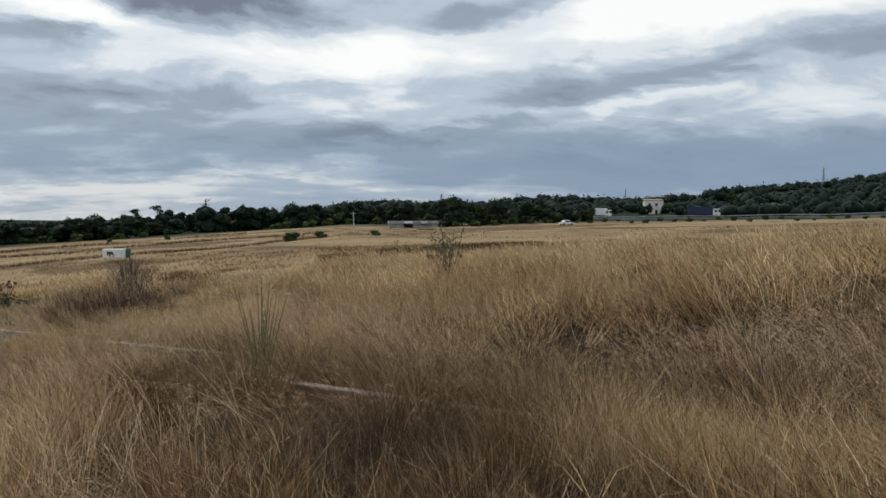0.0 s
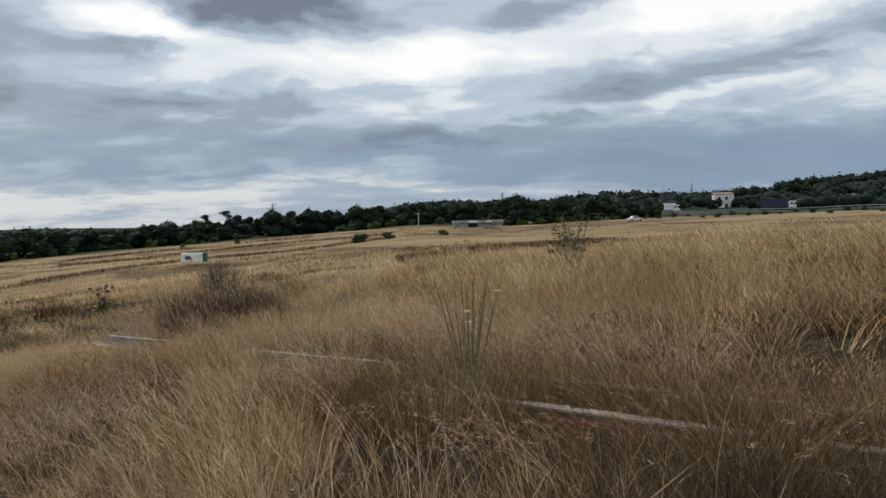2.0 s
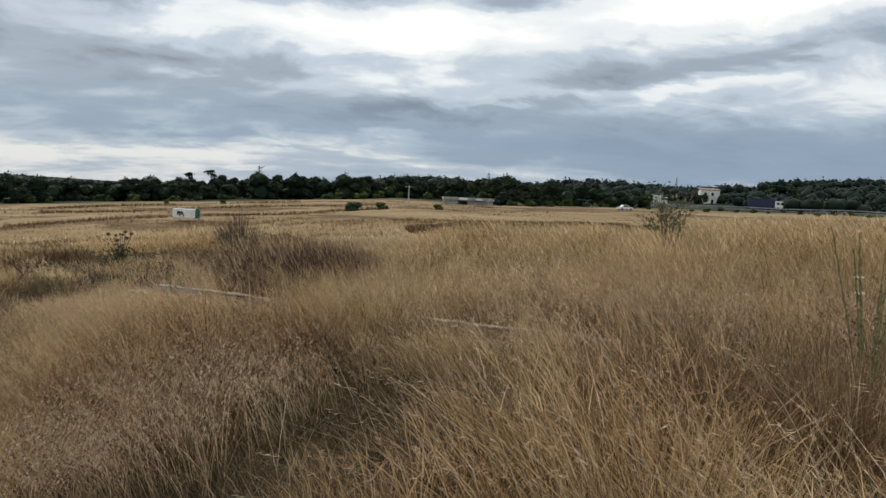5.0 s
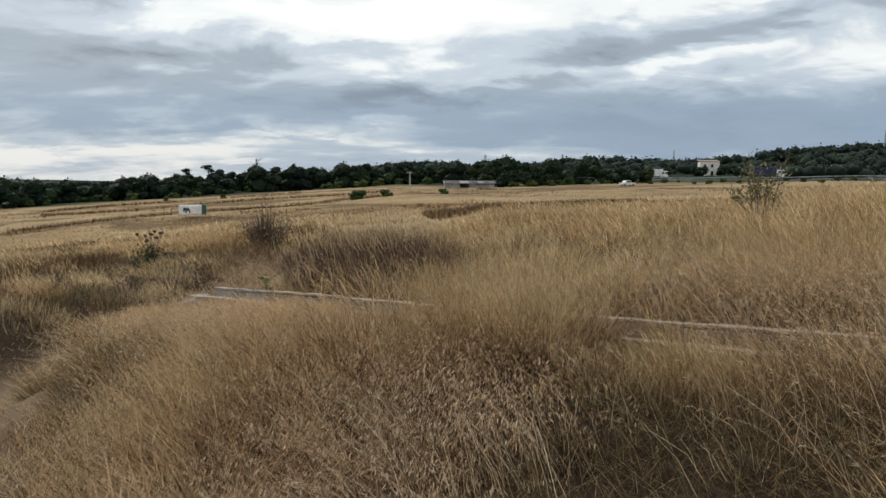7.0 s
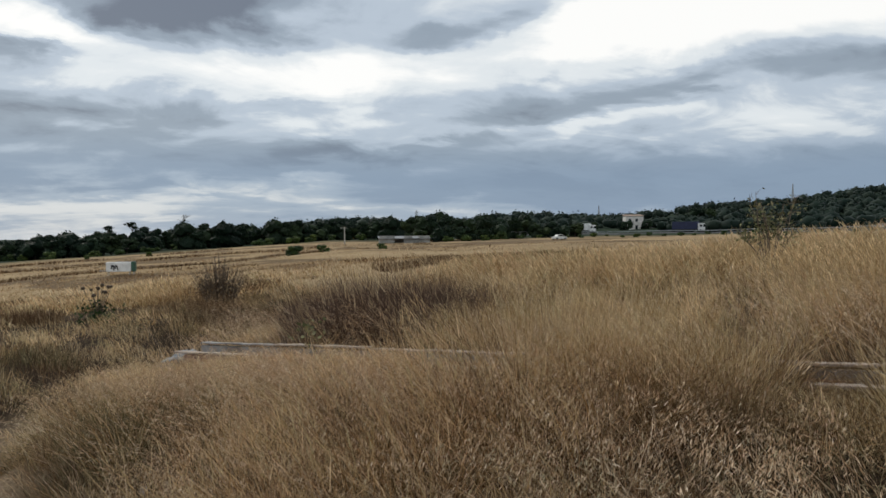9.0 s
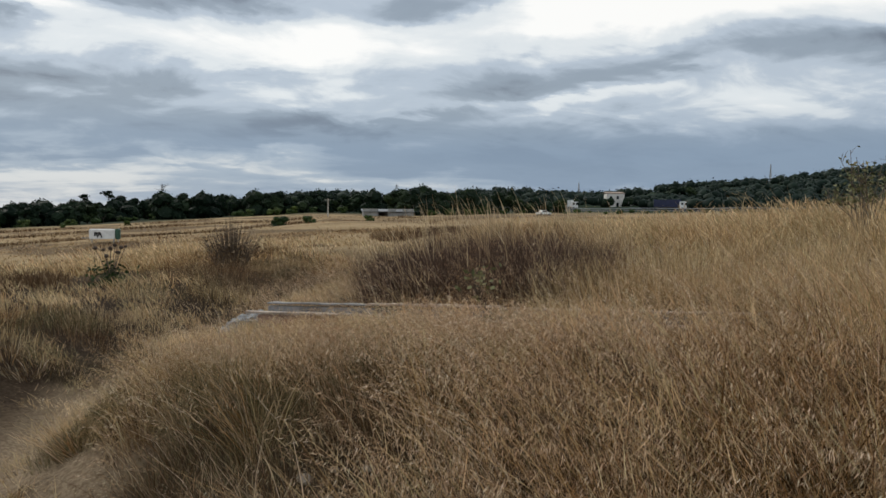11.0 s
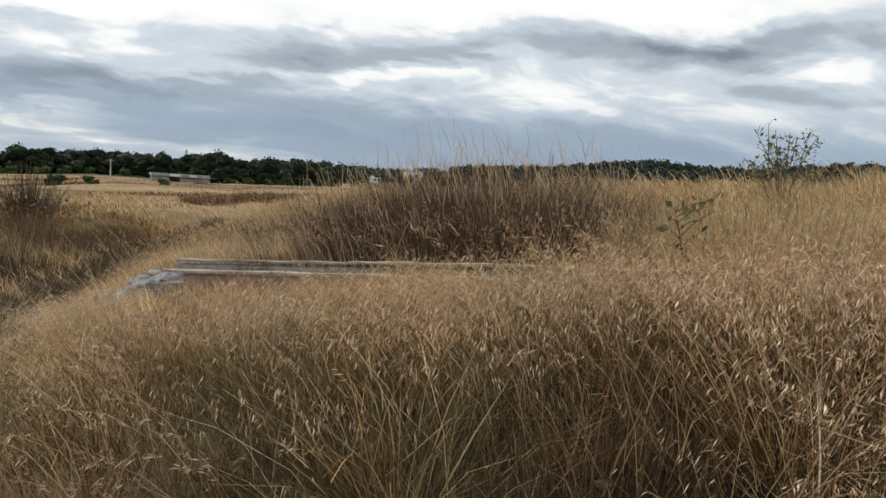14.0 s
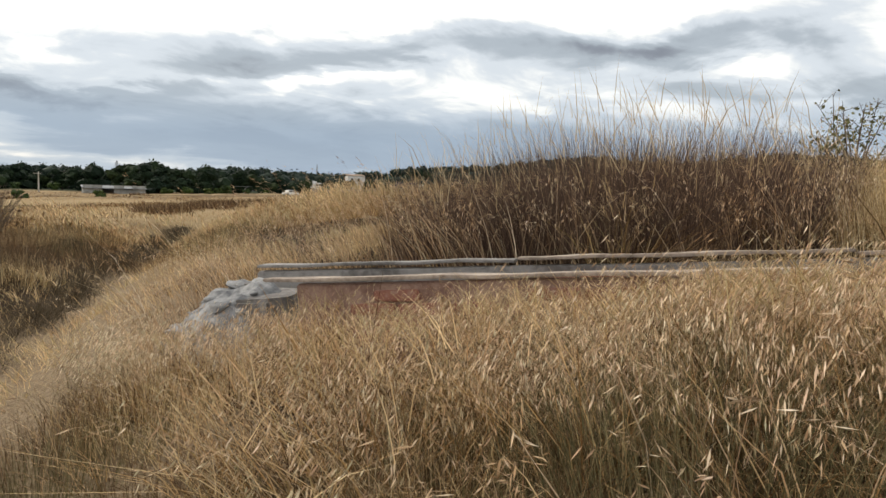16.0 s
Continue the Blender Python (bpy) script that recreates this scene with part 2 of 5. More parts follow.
GREEN_PAINT = worn("green_paint", (0.02, 0.07, 0.045), (0.045, 0.12, 0.08), 3.0, 0.55, bump=0)
BLUE_PAINT = worn("blue_tarpaulin", (0.012, 0.016, 0.05), (0.02, 0.026, 0.08), 0.8, 0.55, bump=0)
TYRE = worn("tyre_rubber", (0.012, 0.012, 0.013), (0.03, 0.03, 0.03), 10.0, 0.85, bump=0)
STEEL = worn("galvanised_steel", (0.28, 0.29, 0.30), (0.45, 0.46, 0.47), 2.0, 0.45, 0.7, bump=0)
POLE_WOOD = worn("pale_pole", (0.30, 0.28, 0.25), (0.48, 0.45, 0.40), 2.0, 0.8, bump=0)
ASPHALT = worn("asphalt", (0.06, 0.06, 0.062), (0.11, 0.11, 0.11), 0.3, 0.85, bump=0)
GLASS, _t, _b = material("dark_glass", 0.08)
_b.inputs["Base Color"].default_value = (0.02, 0.025, 0.03, 1)


def brick_material():
    m, t, b = material("old_brick", 0.88)
    own = node(t, "ShaderNodeObjectInfo").outputs["Random"]
    at = node(t, "ShaderNodeTexCoord").outputs["Object"]
    tone = ramp(t, own, [(0.0, (0.16, 0.055, 0.04)), (0.5, (0.26, 0.095, 0.065)), (1.0, (0.34, 0.16, 0.115))], smooth=False)
    dust = ramp(t, grain(t, at, 22.0, 5.0), [(0.48, 0.0), (0.72, 0.45)])
    put(t, b.inputs["Base Color"], blend(t, dust, tone, (0.42, 0.33, 0.27)))
    n = node(t, "ShaderNodeBump")
    n.inputs["Strength"].default_value, n.inputs["Distance"].default_value = 0.6, 0.008
    put(t, n.inputs["Height"], grain(t, at, 60.0, 4.0))
    put(t, b.inputs["Normal"], n.outputs[0])
    return m


BRICK = brick_material()


def ground_material():
    m, t, b = material("dry_meadow_shaded_soil", 0.95)
    b.inputs["Specular IOR Level"].default_value = 0.04
    at = node(t, "ShaderNodeTexCoord").outputs["Object"]
    # brown soil, painted near black to carry the shade between the blades
    fine = grain(t, at, 26.0, 6.0, 0.65)
    clods = grain(t, at, 3.0, 5.0)
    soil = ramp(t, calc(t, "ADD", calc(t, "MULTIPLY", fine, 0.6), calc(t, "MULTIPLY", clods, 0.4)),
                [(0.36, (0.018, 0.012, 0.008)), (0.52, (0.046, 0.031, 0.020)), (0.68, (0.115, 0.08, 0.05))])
    # the sward as seen from far: golden, in long drifts, with low dark furrows and scrub
    drift = grain(t, mapped(t, at, scale=(0.020, 0.075, 1)), 1.0, 6.0, 0.6, 0.3)
    furrow = grain(t, mapped(t, at, loc=(4, 9, 0), rot=(0, 0, radians(7)), scale=(0.014, 0.060, 1)), 1.0, 6.0, 0.6, 0.5)
    nap = grain(t, at, 1.4, 8.0, 0.7)
    sward = ramp(t, calc(t, "ADD", calc(t, "MULTIPLY", drift, 0.55), calc(t, "MULTIPLY", nap, 0.45)),
                 [(0.36, (0.22, 0.155, 0.088)), (0.5, (0.33, 0.238, 0.135)), (0.62, (0.41, 0.305, 0.178))])
    sward = blend(t, ramp(t, furrow, [(0.50, 0.0), (0.58, 0.85)]), sward, (0.135, 0.093, 0.057))
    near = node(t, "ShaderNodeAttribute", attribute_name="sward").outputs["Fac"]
    dust = node(t, "ShaderNodeAttribute", attribute_name="track").outputs["Fac"]
    wood = node(t, "ShaderNodeAttribute", attribute_name="woodland").outputs["Fac"]
    pale = ramp(t, fine, [(0.35, (0.27, 0.19, 0.12)), (0.62, (0.47, 0.36, 0.24))])
    scrub = ramp(t, grain(t, at, 0.03, 8.0, 0.6), [(0.4, (0.02, 0.032, 0.02)), (0.6, (0.032, 0.045, 0.027)), (0.75, (0.075, 0.08, 0.045))])
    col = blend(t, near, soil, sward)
    col = blend(t, dust, col, pale)
    put(t, b.inputs["Base Color"], blend(t, wood, col, scrub))
    n = node(t, "ShaderNodeBump")
    n.inputs["Strength"].default_value, n.inputs["Distance"].default_value = 0.9, 0.05
    put(t, n.inputs["Height"], calc(t, "ADD", fine, calc(t, "MULTIPLY", clods, 1.5)))
    put(t, b.inputs["Normal"], n.outputs[0])
    return m


SOIL = ground_material()

# ---- the lie of the land ----
ALONG, ACROSS = np.array((-0.6136, 0.7896)), np.array((0.7896, 0.6136))   # the trough's run, and away from the track
RIM = 3.36                                                             # the trough's front edge, across
TROUGH_WIDE = 0.65


def step(a, b, v):
    t = np.clip((v - a) / (b - a), 0, 1)
    return t * t * (3 - 2 * t)


def rim_height(s):
    return 0.49 - 0.0787 * 32 * np.tanh((s - 8.07) / 32)


def track_line(y):
    return -10.75 + 5.0 * (np.clip(y - 17.5, 0, 60) / 16) ** 1.15


def lie(x, y):
    """The height of the ground."""
    x, y = np.asarray(x, float), np.asarray(y, float)
    s, n = x * ALONG[0] + y * ALONG[1], x * ACROSS[0] + y * ACROSS[1]
    z = rim_height(s) - 0.12 + 0.6 * np.tanh((n - RIM) / 15)
    z = z - 0.058 * np.clip(-x, 0, 120) * step(18, 60, y) + 0.016 * np.clip(x - 20, 0, 200)
    off = x - track_line(y)
    dip = np.where(off > 0, np.exp(-np.sqrt(off * off * 0.64 + 0.05) / 0.95), np.exp(-np.sqrt(off * off * 0.64 + 0.05) / 1.3))
    behind = step(RIM + 0.2, RIM + 0.9, n) * (1 - step(17.6, 20.6, s)) * step(-8, -4, s)
    bank = np.clip(0.08 * (s - 4.0), 0, 1.05) * (1 - step(-0.2, 2.5, n)) * (1 - step(18.5, 21.5, s))
    z = z - np.maximum(1.1 * dip * (1 - behind) * (1 - step(30, 55, y)), bank)
    z = z - 0.25 * np.exp(-((n - RIM - 0.33) / 0.28) ** 4) * step(5.8, 6.1, s) * (1 - step(19.2, 19.6, s))
    r, turn = np.hypot(x, y), np.degrees(np.arctan2(x, y))
    z = z + step(260, 800, r) * (-3 + 14 * step(-9, 3, turn) + 3 * step(8, 22, turn) + 20 * step(25, 42, turn) + 2.5 * np.sin(turn * 0.45 + 0.6))
    z = z + 0.05 * np.sin(x * 1.3 + 0.6 * y) * np.sin(y * 1.1 - 0.4 * x) + 0.25 * np.sin(x * 0.11 + 1) * np.sin(y * 0.13) * step(25, 60, r)
    return z


def down(x, y):
    return float(lie(x, y))


def speckle(x, y, size, seed=0):
    """Smooth value noise, 0 to 1."""
    gx, gy = x / size + seed * 17.3, y / size + seed * 9.1
    ix, iy = np.floor(gx), np.floor(gy)
    fx, fy = gx - ix, gy - iy
    fx, fy = fx * fx * (3 - 2 * fx), fy * fy * (3 - 2 * fy)

    def h(a, b):
        v = np.sin(a * 127.1 + b * 311.7 + seed * 74.7) * 43758.5453
        return v - np.floor(v)
    top = h(ix, iy) * (1 - fx) + h(ix + 1, iy) * fx
    low = h(ix, iy + 1) * (1 - fx) + h(ix + 1, iy + 1) * fx
    return top * (1 - fy) + low * fy


def mesh_of(name, verts, faces, mat=None, smooth=False):
    me = bpy.data.meshes.new(name)
    me.from_pydata(verts, [], faces)
    if mat:
        me.materials.append(mat)
    if smooth:
        me.polygons.foreach_set("use_smooth", np.ones(len(me.polygons), bool))
    me.update()
    return me


def build_ground():
    k = np.linspace(-1, 1, 281)
    spread = 9.0 * np.sinh(k * 6.25) * (2500 / (9.0 * math.sinh(6.25)))
    gx, gy = np.meshgrid(-5 + spread, 14 + spread)
    x, y = gx.ravel(), gy.ravel()
    z = lie(x, y)
    me = bpy.data.meshes.new("ground")
    n = len(k)
    i = (np.arange(n - 1)[:, None] * n + np.arange(n - 1)[None, :]).ravel()
    me.from_pydata(np.stack((x, y, z), 1).tolist(), [], np.stack((i, i + 1, i + n + 1, i + n), 1).tolist())
    me.polygons.foreach_set("use_smooth", np.ones(len(me.polygons), bool))
    far = np.hypot(x + 6, y - 10)
    off = np.abs(x - track_line(y) - 0.35)
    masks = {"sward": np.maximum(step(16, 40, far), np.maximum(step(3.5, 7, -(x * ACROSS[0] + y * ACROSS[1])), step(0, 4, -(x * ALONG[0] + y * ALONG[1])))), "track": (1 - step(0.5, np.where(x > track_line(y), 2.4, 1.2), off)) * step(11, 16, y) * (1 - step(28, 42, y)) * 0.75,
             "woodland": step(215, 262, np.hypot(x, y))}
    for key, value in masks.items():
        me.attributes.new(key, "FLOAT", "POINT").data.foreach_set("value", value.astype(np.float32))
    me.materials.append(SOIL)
    tagged(new("ground", me), "dry straw-coloured meadow on brown soil, near soil darkened for shade", "ground", kind="structure")


build_ground()

# ---- building blocks ----


def empty(name, m):
    ob = new(name)
    ob.empty_display_size = 0.2
    ob.matrix_basis = m
    return ob


def part(name, bm, mat, parent, label="", smooth=False):
    me = bpy.data.meshes.new(name)
    bm.to_mesh(me)
    bm.free()
    me.materials.append(mat)
    if smooth:
        me.polygons.foreach_set("use_smooth", np.ones(len(me.polygons), bool))
    ob = new(name, me)
    ob.parent = parent
    return tagged(ob, label)


def box(x0, x1, y0, y1, z0, z1, bevel=0.0, bm=None, jitter=0.0, cuts=0):
    bm = bm or bmesh.new()
    made = bmesh.ops.create_cube(bm, size=1)["verts"]
    for v in made:
        v.co = ((x0 + x1) / 2 + v.co.x * (x1 - x0), (y0 + y1) / 2 + v.co.y * (y1 - y0), (z0 + z1) / 2 + v.co.z * (z1 - z0))
    if bevel:
        bmesh.ops.bevel(bm, geom=list({e for v in made for e in v.link_edges}), offset=bevel, segments=2, affect="EDGES")
    if cuts:
        longest = max(x1 - x0, y1 - y0, z1 - z0)
        bmesh.ops.subdivide_edges(bm, edges=[e for e in bm.edges if e.calc_length() > longest * 0.6], cuts=cuts, use_grid_fill=True)
    if jitter:
        for v in bm.verts:
            v.co += noise.noise_vector(v.co * 3.1 + Vector((x0 * 1.7, y0, z0))) * jitter + noise.noise_vector(v.co * 14) * jitter * 0.35
    return bm


def rod(points, radii, sides=6, bm=None):
    """A tapered round stem through points."""
    bm = bm or bmesh.new()
    rings = []
    for i, (p, r) in enumerate(zip(points, radii)):
        p = Vector(p)
        way = (Vector(points[min(i + 1, len(points) - 1)]) - Vector(points[max(i - 1, 0)])).normalized()
        a = way.orthogonal().normalized()
        b = way.cross(a)
        rings.append([bm.verts.new(p + (a * math.cos(k * math.tau / sides) + b * math.sin(k * math.tau / sides)) * r) for k in range(sides)])
    for lo, hi in zip(rings, rings[1:]):
        for k in range(sides):
            bm.faces.new((lo[k], lo[(k + 1) % sides], hi[(k + 1) % sides], hi[k]))
    bm.faces.new(rings[-1])
    bm.faces.new(rings[0][::-1])
    return bm


def ball(c, r, bm=None, squash=1.0, rings=6):
    bm = bm or bmesh.new()
    made = bmesh.ops.create_uvsphere(bm, u_segments=rings + 2, v_segments=rings, radius=r)["verts"]
    for v in made:
        v.co = Vector((v.co.x, v.co.y, v.co.z * squash)) + Vector(c)
    return bm


def leaves(centres, size, rng, bm=None, flat=0.0):
    """Many small four-cornered leaf sprays, each turned its own way."""
    verts, faces = [], []
    for c in centres:
        a = Vector((rng.gauss(0, 1), rng.gauss(0, 1), rng.gauss(0, 1) * (1 - flat))).normalized()
        b = a.orthogonal().normalized()
        b.rotate(Matrix.Rotation(rng.uniform(0, math.tau), 3, a))
        s = size * rng.uniform(0.6, 1.4)
        k = len(verts)
        c = Vector(c)
        verts += [c - a * s, c + b * s * 0.55 + a * s * 0.1, c + a * s, c - b * s * 0.5 - a * s * 0.05]
        faces.append((k, k + 1, k + 2, k + 3))
    return verts, faces


def leaf_part(name, centres, size, rng, mat, parent, label=""):
    verts, faces = leaves(centres, size, rng)
    ob = new(name, mesh_of(name, verts, faces, mat))
    ob.parent = parent
    return tagged(ob, label)


# ---- the water trough beside the track ----


def build_trough():
    run = Vector((ALONG[0], ALONG[1], -0.0787)).normalized()
    side = Vector((-ACROSS[0], -ACROSS[1], 0))
    up = run.cross(side).normalized()
    o = Vector((*(ALONG * 8.07 + ACROSS * RIM), 0.49))
    m = Matrix((run, side, up)).transposed().to_4x4()
    m.translation = o
    trough = tagged(empty("irrigation_trough", m), "long weathered concrete and brick water trough overgrown by dry grass", "trough")
    rng = random.Random(4)
    # front wall: coping slabs laid end to end, one short gap
    x, gap = -2.1, 8.2
    while x < 11.08:
        end = min(x + rng.uniform(2.1, 3.0), 11.08)
        if x < gap < end:
            end = gap
        dz, dy = rng.uniform(-0.006, 0.004), rng.uniform(-0.008, 0.008)
        part("coping", box(x + 0.006, end - 0.006, -0.085 + dy, 0.012 + dy, -0.018 + dz, dz, 0.004, jitter=0.008, cuts=15), CONCRETE, trough,
             "chipped pale concrete coping")
        x = end + (0.25 if abs(end - gap) < 0.01 else 0.0)
    x = -2.1
    for end, dz in ((-1.6, 0.026), (1.1, 0.03), (3.9, 0.036), (6.2, 0.03), (8.3, 0.024), (9.9, 0.038), (11.5, 0.03)):
        part("coping", box(x + 0.006, end - 0.006, -TROUGH_WIDE - 0.02, -TROUGH_WIDE + 0.075, -0.017 + dz, dz, 0.004, jitter=0.008, cuts=15),
             CONCRETE if end < 11 else GREY_RENDER, trough, "chipped pale concrete coping" if end < 11 else "grey cement coping")
        x = end
    part("front_wall", box(-2.1, 10.9, -0.08, -0.012, -0.95, -0.026, 0.008, jitter=0.012, cuts=24), MORTAR, trough, "crumbling rendered brick wall")
    part("back_wall", box(-2.1, 11.5, -TROUGH_WIDE + 0.002, -TROUGH_WIDE + 0.07, -0.8, -0.008, 0.008, jitter=0.012, cuts=24), GREY_RENDER, trough,
         "stained grey cement wall")
    part("trough_floor", box(-2.1, 10.9, -TROUGH_WIDE + 0.102, -0.117, -0.62, -0.5), GREY_RENDER, trough)
    # the end: broken limewashed masonry
    part("end_wall", box(11.06, 11.3, -TROUGH_WIDE + 0.12, -0.02, -0.75, -0.10, 0.02, jitter=0.035, cuts=4), GREY_RENDER, trough, "broken masonry end")
    mound = bmesh.new()
    bmesh.ops.create_grid(mound, x_segments=26, y_segments=18, size=0.5)
    for v in mound.verts:
        u, w = v.co.x * 2, v.co.y * 2
        x, y = 11.45 + u * 0.42, -0.2 + w * 0.42
        fall = max(0.0, 1 - abs(u) ** 3) * max(0.0, 1 - abs(w) ** 4)
        ragged = noise.noise(Vector((x * 4, y * 4, 2))) * 0.06 + noise.noise(Vector((x * 13, y * 13, 5))) * 0.028
        v.co = (x, y, -0.62 + fall * (0.52 - 0.09 * u - 0.10 * w) + ragged * (0.4 + fall))
    part("slumped_masonry", mound, LIME, trough, "slumped limewashed masonry, blue-grey and crumbling")
    for k in range(48):
        u, w, r = rng.uniform(-0.9, 1.1), rng.uniform(-0.85, 1.15), rng.uniform(0.018, 0.05)
        x, y = 11.45 + u * 0.42, -0.2 + w * 0.42
        fall = max(0.0, 1 - abs(u) ** 3) * max(0.0, 1 - abs(w) ** 4)
        top = -0.62 + fall * (0.52 - 0.09 * u - 0.10 * w)
        bm = bmesh.new()
        bmesh.ops.create_icosphere(bm, subdivisions=2, radius=r)
        for v in bm.verts:
            v.co = Vector((v.co.x * 1.35, v.co.y, v.co.z * 0.6)) + noise.noise_vector(v.co * 14 + Vector((k, 0, 0))) * r * 0.6
        bmesh.ops.translate(bm, vec=(x, y, top + r * 0.12), verts=bm.verts)
        part("rubble_stone", bm, LIME if k % 3 else GREY_RENDER, trough, "slumped limewashed rubble")
    return trough


TROUGH = build_trough()


def build_bricks():
    rng = random.Random(8)
    shapes = []
    for k in range(6):
        bm = box(-0.117, 0.117, -0.02, 0.035, -0.028, 0.028, 0.006, jitter=0.006)
        me = bpy.data.meshes.new("brick")
        bm.to_mesh(me)
        bm.free()
        me.materials.append(BRICK)
        shapes.append(me)

    def course(x0, x1, y, z, face):
        x = x0
        while x < x1:
            if rng.random() > 0.10:
                ob = new("brick", rng.choice(shapes))
                ob.parent = TROUGH
                ob.matrix_basis = pose(x, y + rng.uniform(-0.006, 0.006), z + rng.uniform(-0.003, 0.003), rng.uniform(-2, 2), 0, face + rng.uniform(-1.5, 1.5))
            x += 0.25
    for row in range(4):
        course(5.6 + (row % 2) * 0.125, 10.6, -0.012, -0.088 - row * 0.066, 0)
    for row in range(4):
        course(-3.0 + (row % 2) * 0.125, 2.0, -0.012, -0.088 - row * 0.066, 0)
    for row in range(3):
        course(4.2 + (row % 2) * 0.125, 9.8, -TROUGH_WIDE + 0.102, -0.092 - row * 0.066, 180)


# ---- dry grass ----
ARENA = np.random.default_rng(11)


def on_footpath(x, y):
    """The narrow trodden line through the grass."""
    s, n = x * ALONG[0] + y * ALONG[1], x * ACROSS[0] + y * ACROSS[1]
    return (s > 1.5) & (s < 19) & (np.abs(n + 0.75 * np.sin(np.pi * (s - 3.8) / 13.3)) < 0.5)


def strips(name, base, height, width, az, lean, droop, mat, label, segments=2, tone=None):
    """Many tapering blades in one mesh: each a bent ribbon that ends in a point."""
    n = len(base)
    ts = np.linspace(0, 1, segments + 1)
    out = np.stack((np.cos(az), np.sin(az)), 1)
    tip = base[:, :2] + out * (height * (lean + droop))[:, None]
    height = np.where(on_footpath(tip[:, 0], tip[:, 1]) | on_footpath(base[:, 0], base[:, 1]), np.minimum(height, 0.3), height)
    turn = ARENA.uniform(0, np.pi, n)
    side = np.stack((np.cos(turn), np.sin(turn)), 1)
    rows = []
    for i, t in enumerate(ts):
        p = np.empty((n, 3))
        p[:, :2] = base[:, :2] + out * (height * (lean * t + droop * t * t))[:, None]
        p[:, 2] = base[:, 2] + height * t * (1 - 0.38 * droop * t)
        if i == segments:
            rows.append(p[:, None, :])
        else:
            w = (width * (1 - 0.45 * t) * 0.5)[:, None] * side
            a, b = p.copy(), p.copy()
            a[:, :2] -= w
            b[:, :2] += w
            rows.append(np.stack((a, b), 1))
    verts = np.concatenate(rows, 1)
    per = verts.shape[1]
    quads = [(2 * i, 2 * i + 1, 2 * i + 3, 2 * i + 2) for i in range(segments - 1)]
    pattern = np.array([k for q in quads for k in q] + [per - 3, per - 2, per - 1])
    loops = (np.arange(n)[:, None] * per + pattern[None]).ravel()
    size = np.tile(np.array([4] * len(quads) + [3]), n)
    return sheet(name, verts.reshape(-1, 3), loops, size, mat, label, None if tone is None else np.repeat(tone, per))


def sheet(name, verts, loops, size, mat, label, tone=None):
    me = bpy.data.meshes.new(name)
    me.vertices.add(len(verts))
    if tone is not None:
        me.attributes.new("tone", "FLOAT", "POINT").data.foreach_set("value", tone.astype(np.float32))
    me.vertices.foreach_set("co", verts.astype(np.float32).ravel())
    me.loops.add(len(loops))
    me.loops.foreach_set("vertex_index", loops.astype(np.int32))
    me.polygons.add(len(size))
    me.polygons.foreach_set("loop_start", np.concatenate(([0], np.cumsum(size)[:-1])).astype(np.int32))
    me.materials.append(mat)
    me.update(calc_edges=True)
    return tagged(new(name, me), label, "grass", kind="stuff")


def diamonds(name, at, way, length, width, mat, label, tone=None):
    """Small husks: four-cornered, drawn out along a direction."""
    clear = ~on_footpath(at[:, 0], at[:, 1])
    at, way, length, width = at[clear], way[clear], length[clear], width[clear]
    tone = None if tone is None else tone[clear]
    n = len(at)
    r = ARENA.normal(size=(n, 3))
    side = np.cross(way, r)
    side /= np.linalg.norm(side, axis=1)[:, None] + 1e-9
    l, w = way * length[:, None], side * (width * 0.5)[:, None]
    verts = np.stack((at, at + l * 0.4 + w, at + l, at + l * 0.4 - w), 1).reshape(-1, 3)
    return sheet(name, verts, np.arange(4 * n), np.full(n, 4), mat, label, None if tone is None else np.repeat(tone, 4))


def plan_of(s, n):
    return s * ALONG[0] + n * ACROSS[0], s * ALONG[1] + n * ACROSS[1]


def plan_sn(x, y):
    return x * ALONG[0] + y * ALONG[1], x * ACROSS[0] + y * ACROSS[1]


def scatter(count, s0, s1, n0, n1):
    return ARENA.uniform(s0, s1, count), ARENA.uniform(n0, n1, count)


def away(s, n):
    """How far a spot lies from the line that is walked."""
    return np.hypot(np.maximum(0, np.abs(n) - 0.3), np.maximum(0, np.maximum(s - 17.0, 2.0 - s)))


def in_trough(s, n, margin=0.06):
    return (n > RIM - margin) & (n < RIM + TROUGH_WIDE + margin) & (s < 19.7) & (s > 5.95)


def tufts():
    """Tuft centres: close beside the track, ever wider apart away from it."""
    s_all, n_all, d_all = [], [], []
    for s0, s1, n0, n1, lo, hi, per in ((1.0, 21, -1.3, 4.5, 0, 3.6, 30), (0, 28, -4, 12, 3.6, 9, 13), (-4, 44, -5, 30, 9, 22, 6.0),
                                        (-8, 100, -4, 85, 22, 70, 1.5), (-20, 200, -6, 170, 70, 150, 0.12), (-14, 80, -40, -5, 9, 60, 0.5)):
        count = int((s1 - s0) * (n1 - n0) * per)
        s, n = scatter(count, s0, s1, n0, n1)
        d = away(s, n)
        keep = (d >= lo) & (d < hi) & (ARENA.uniform(0, 1, count) < np.where((n < -2.0) | (s < 0.5), 0.3, 1.0))
        s_all.append(s[keep]), n_all.append(n[keep]), d_all.append(d[keep])
    for s0, s1, n0, n1, per in ((-4, 20, -6, -1.3, 9), (-5, 1, -6, 6, 7)):
        s, n = scatter(int((s1 - s0) * (n1 - n0) * per), s0, s1, n0, n1)
        s_all.append(s), n_all.append(n), d_all.append(np.full(len(s), 8.0))
    return np.concatenate(s_all), np.concatenate(n_all), np.concatenate(d_all)


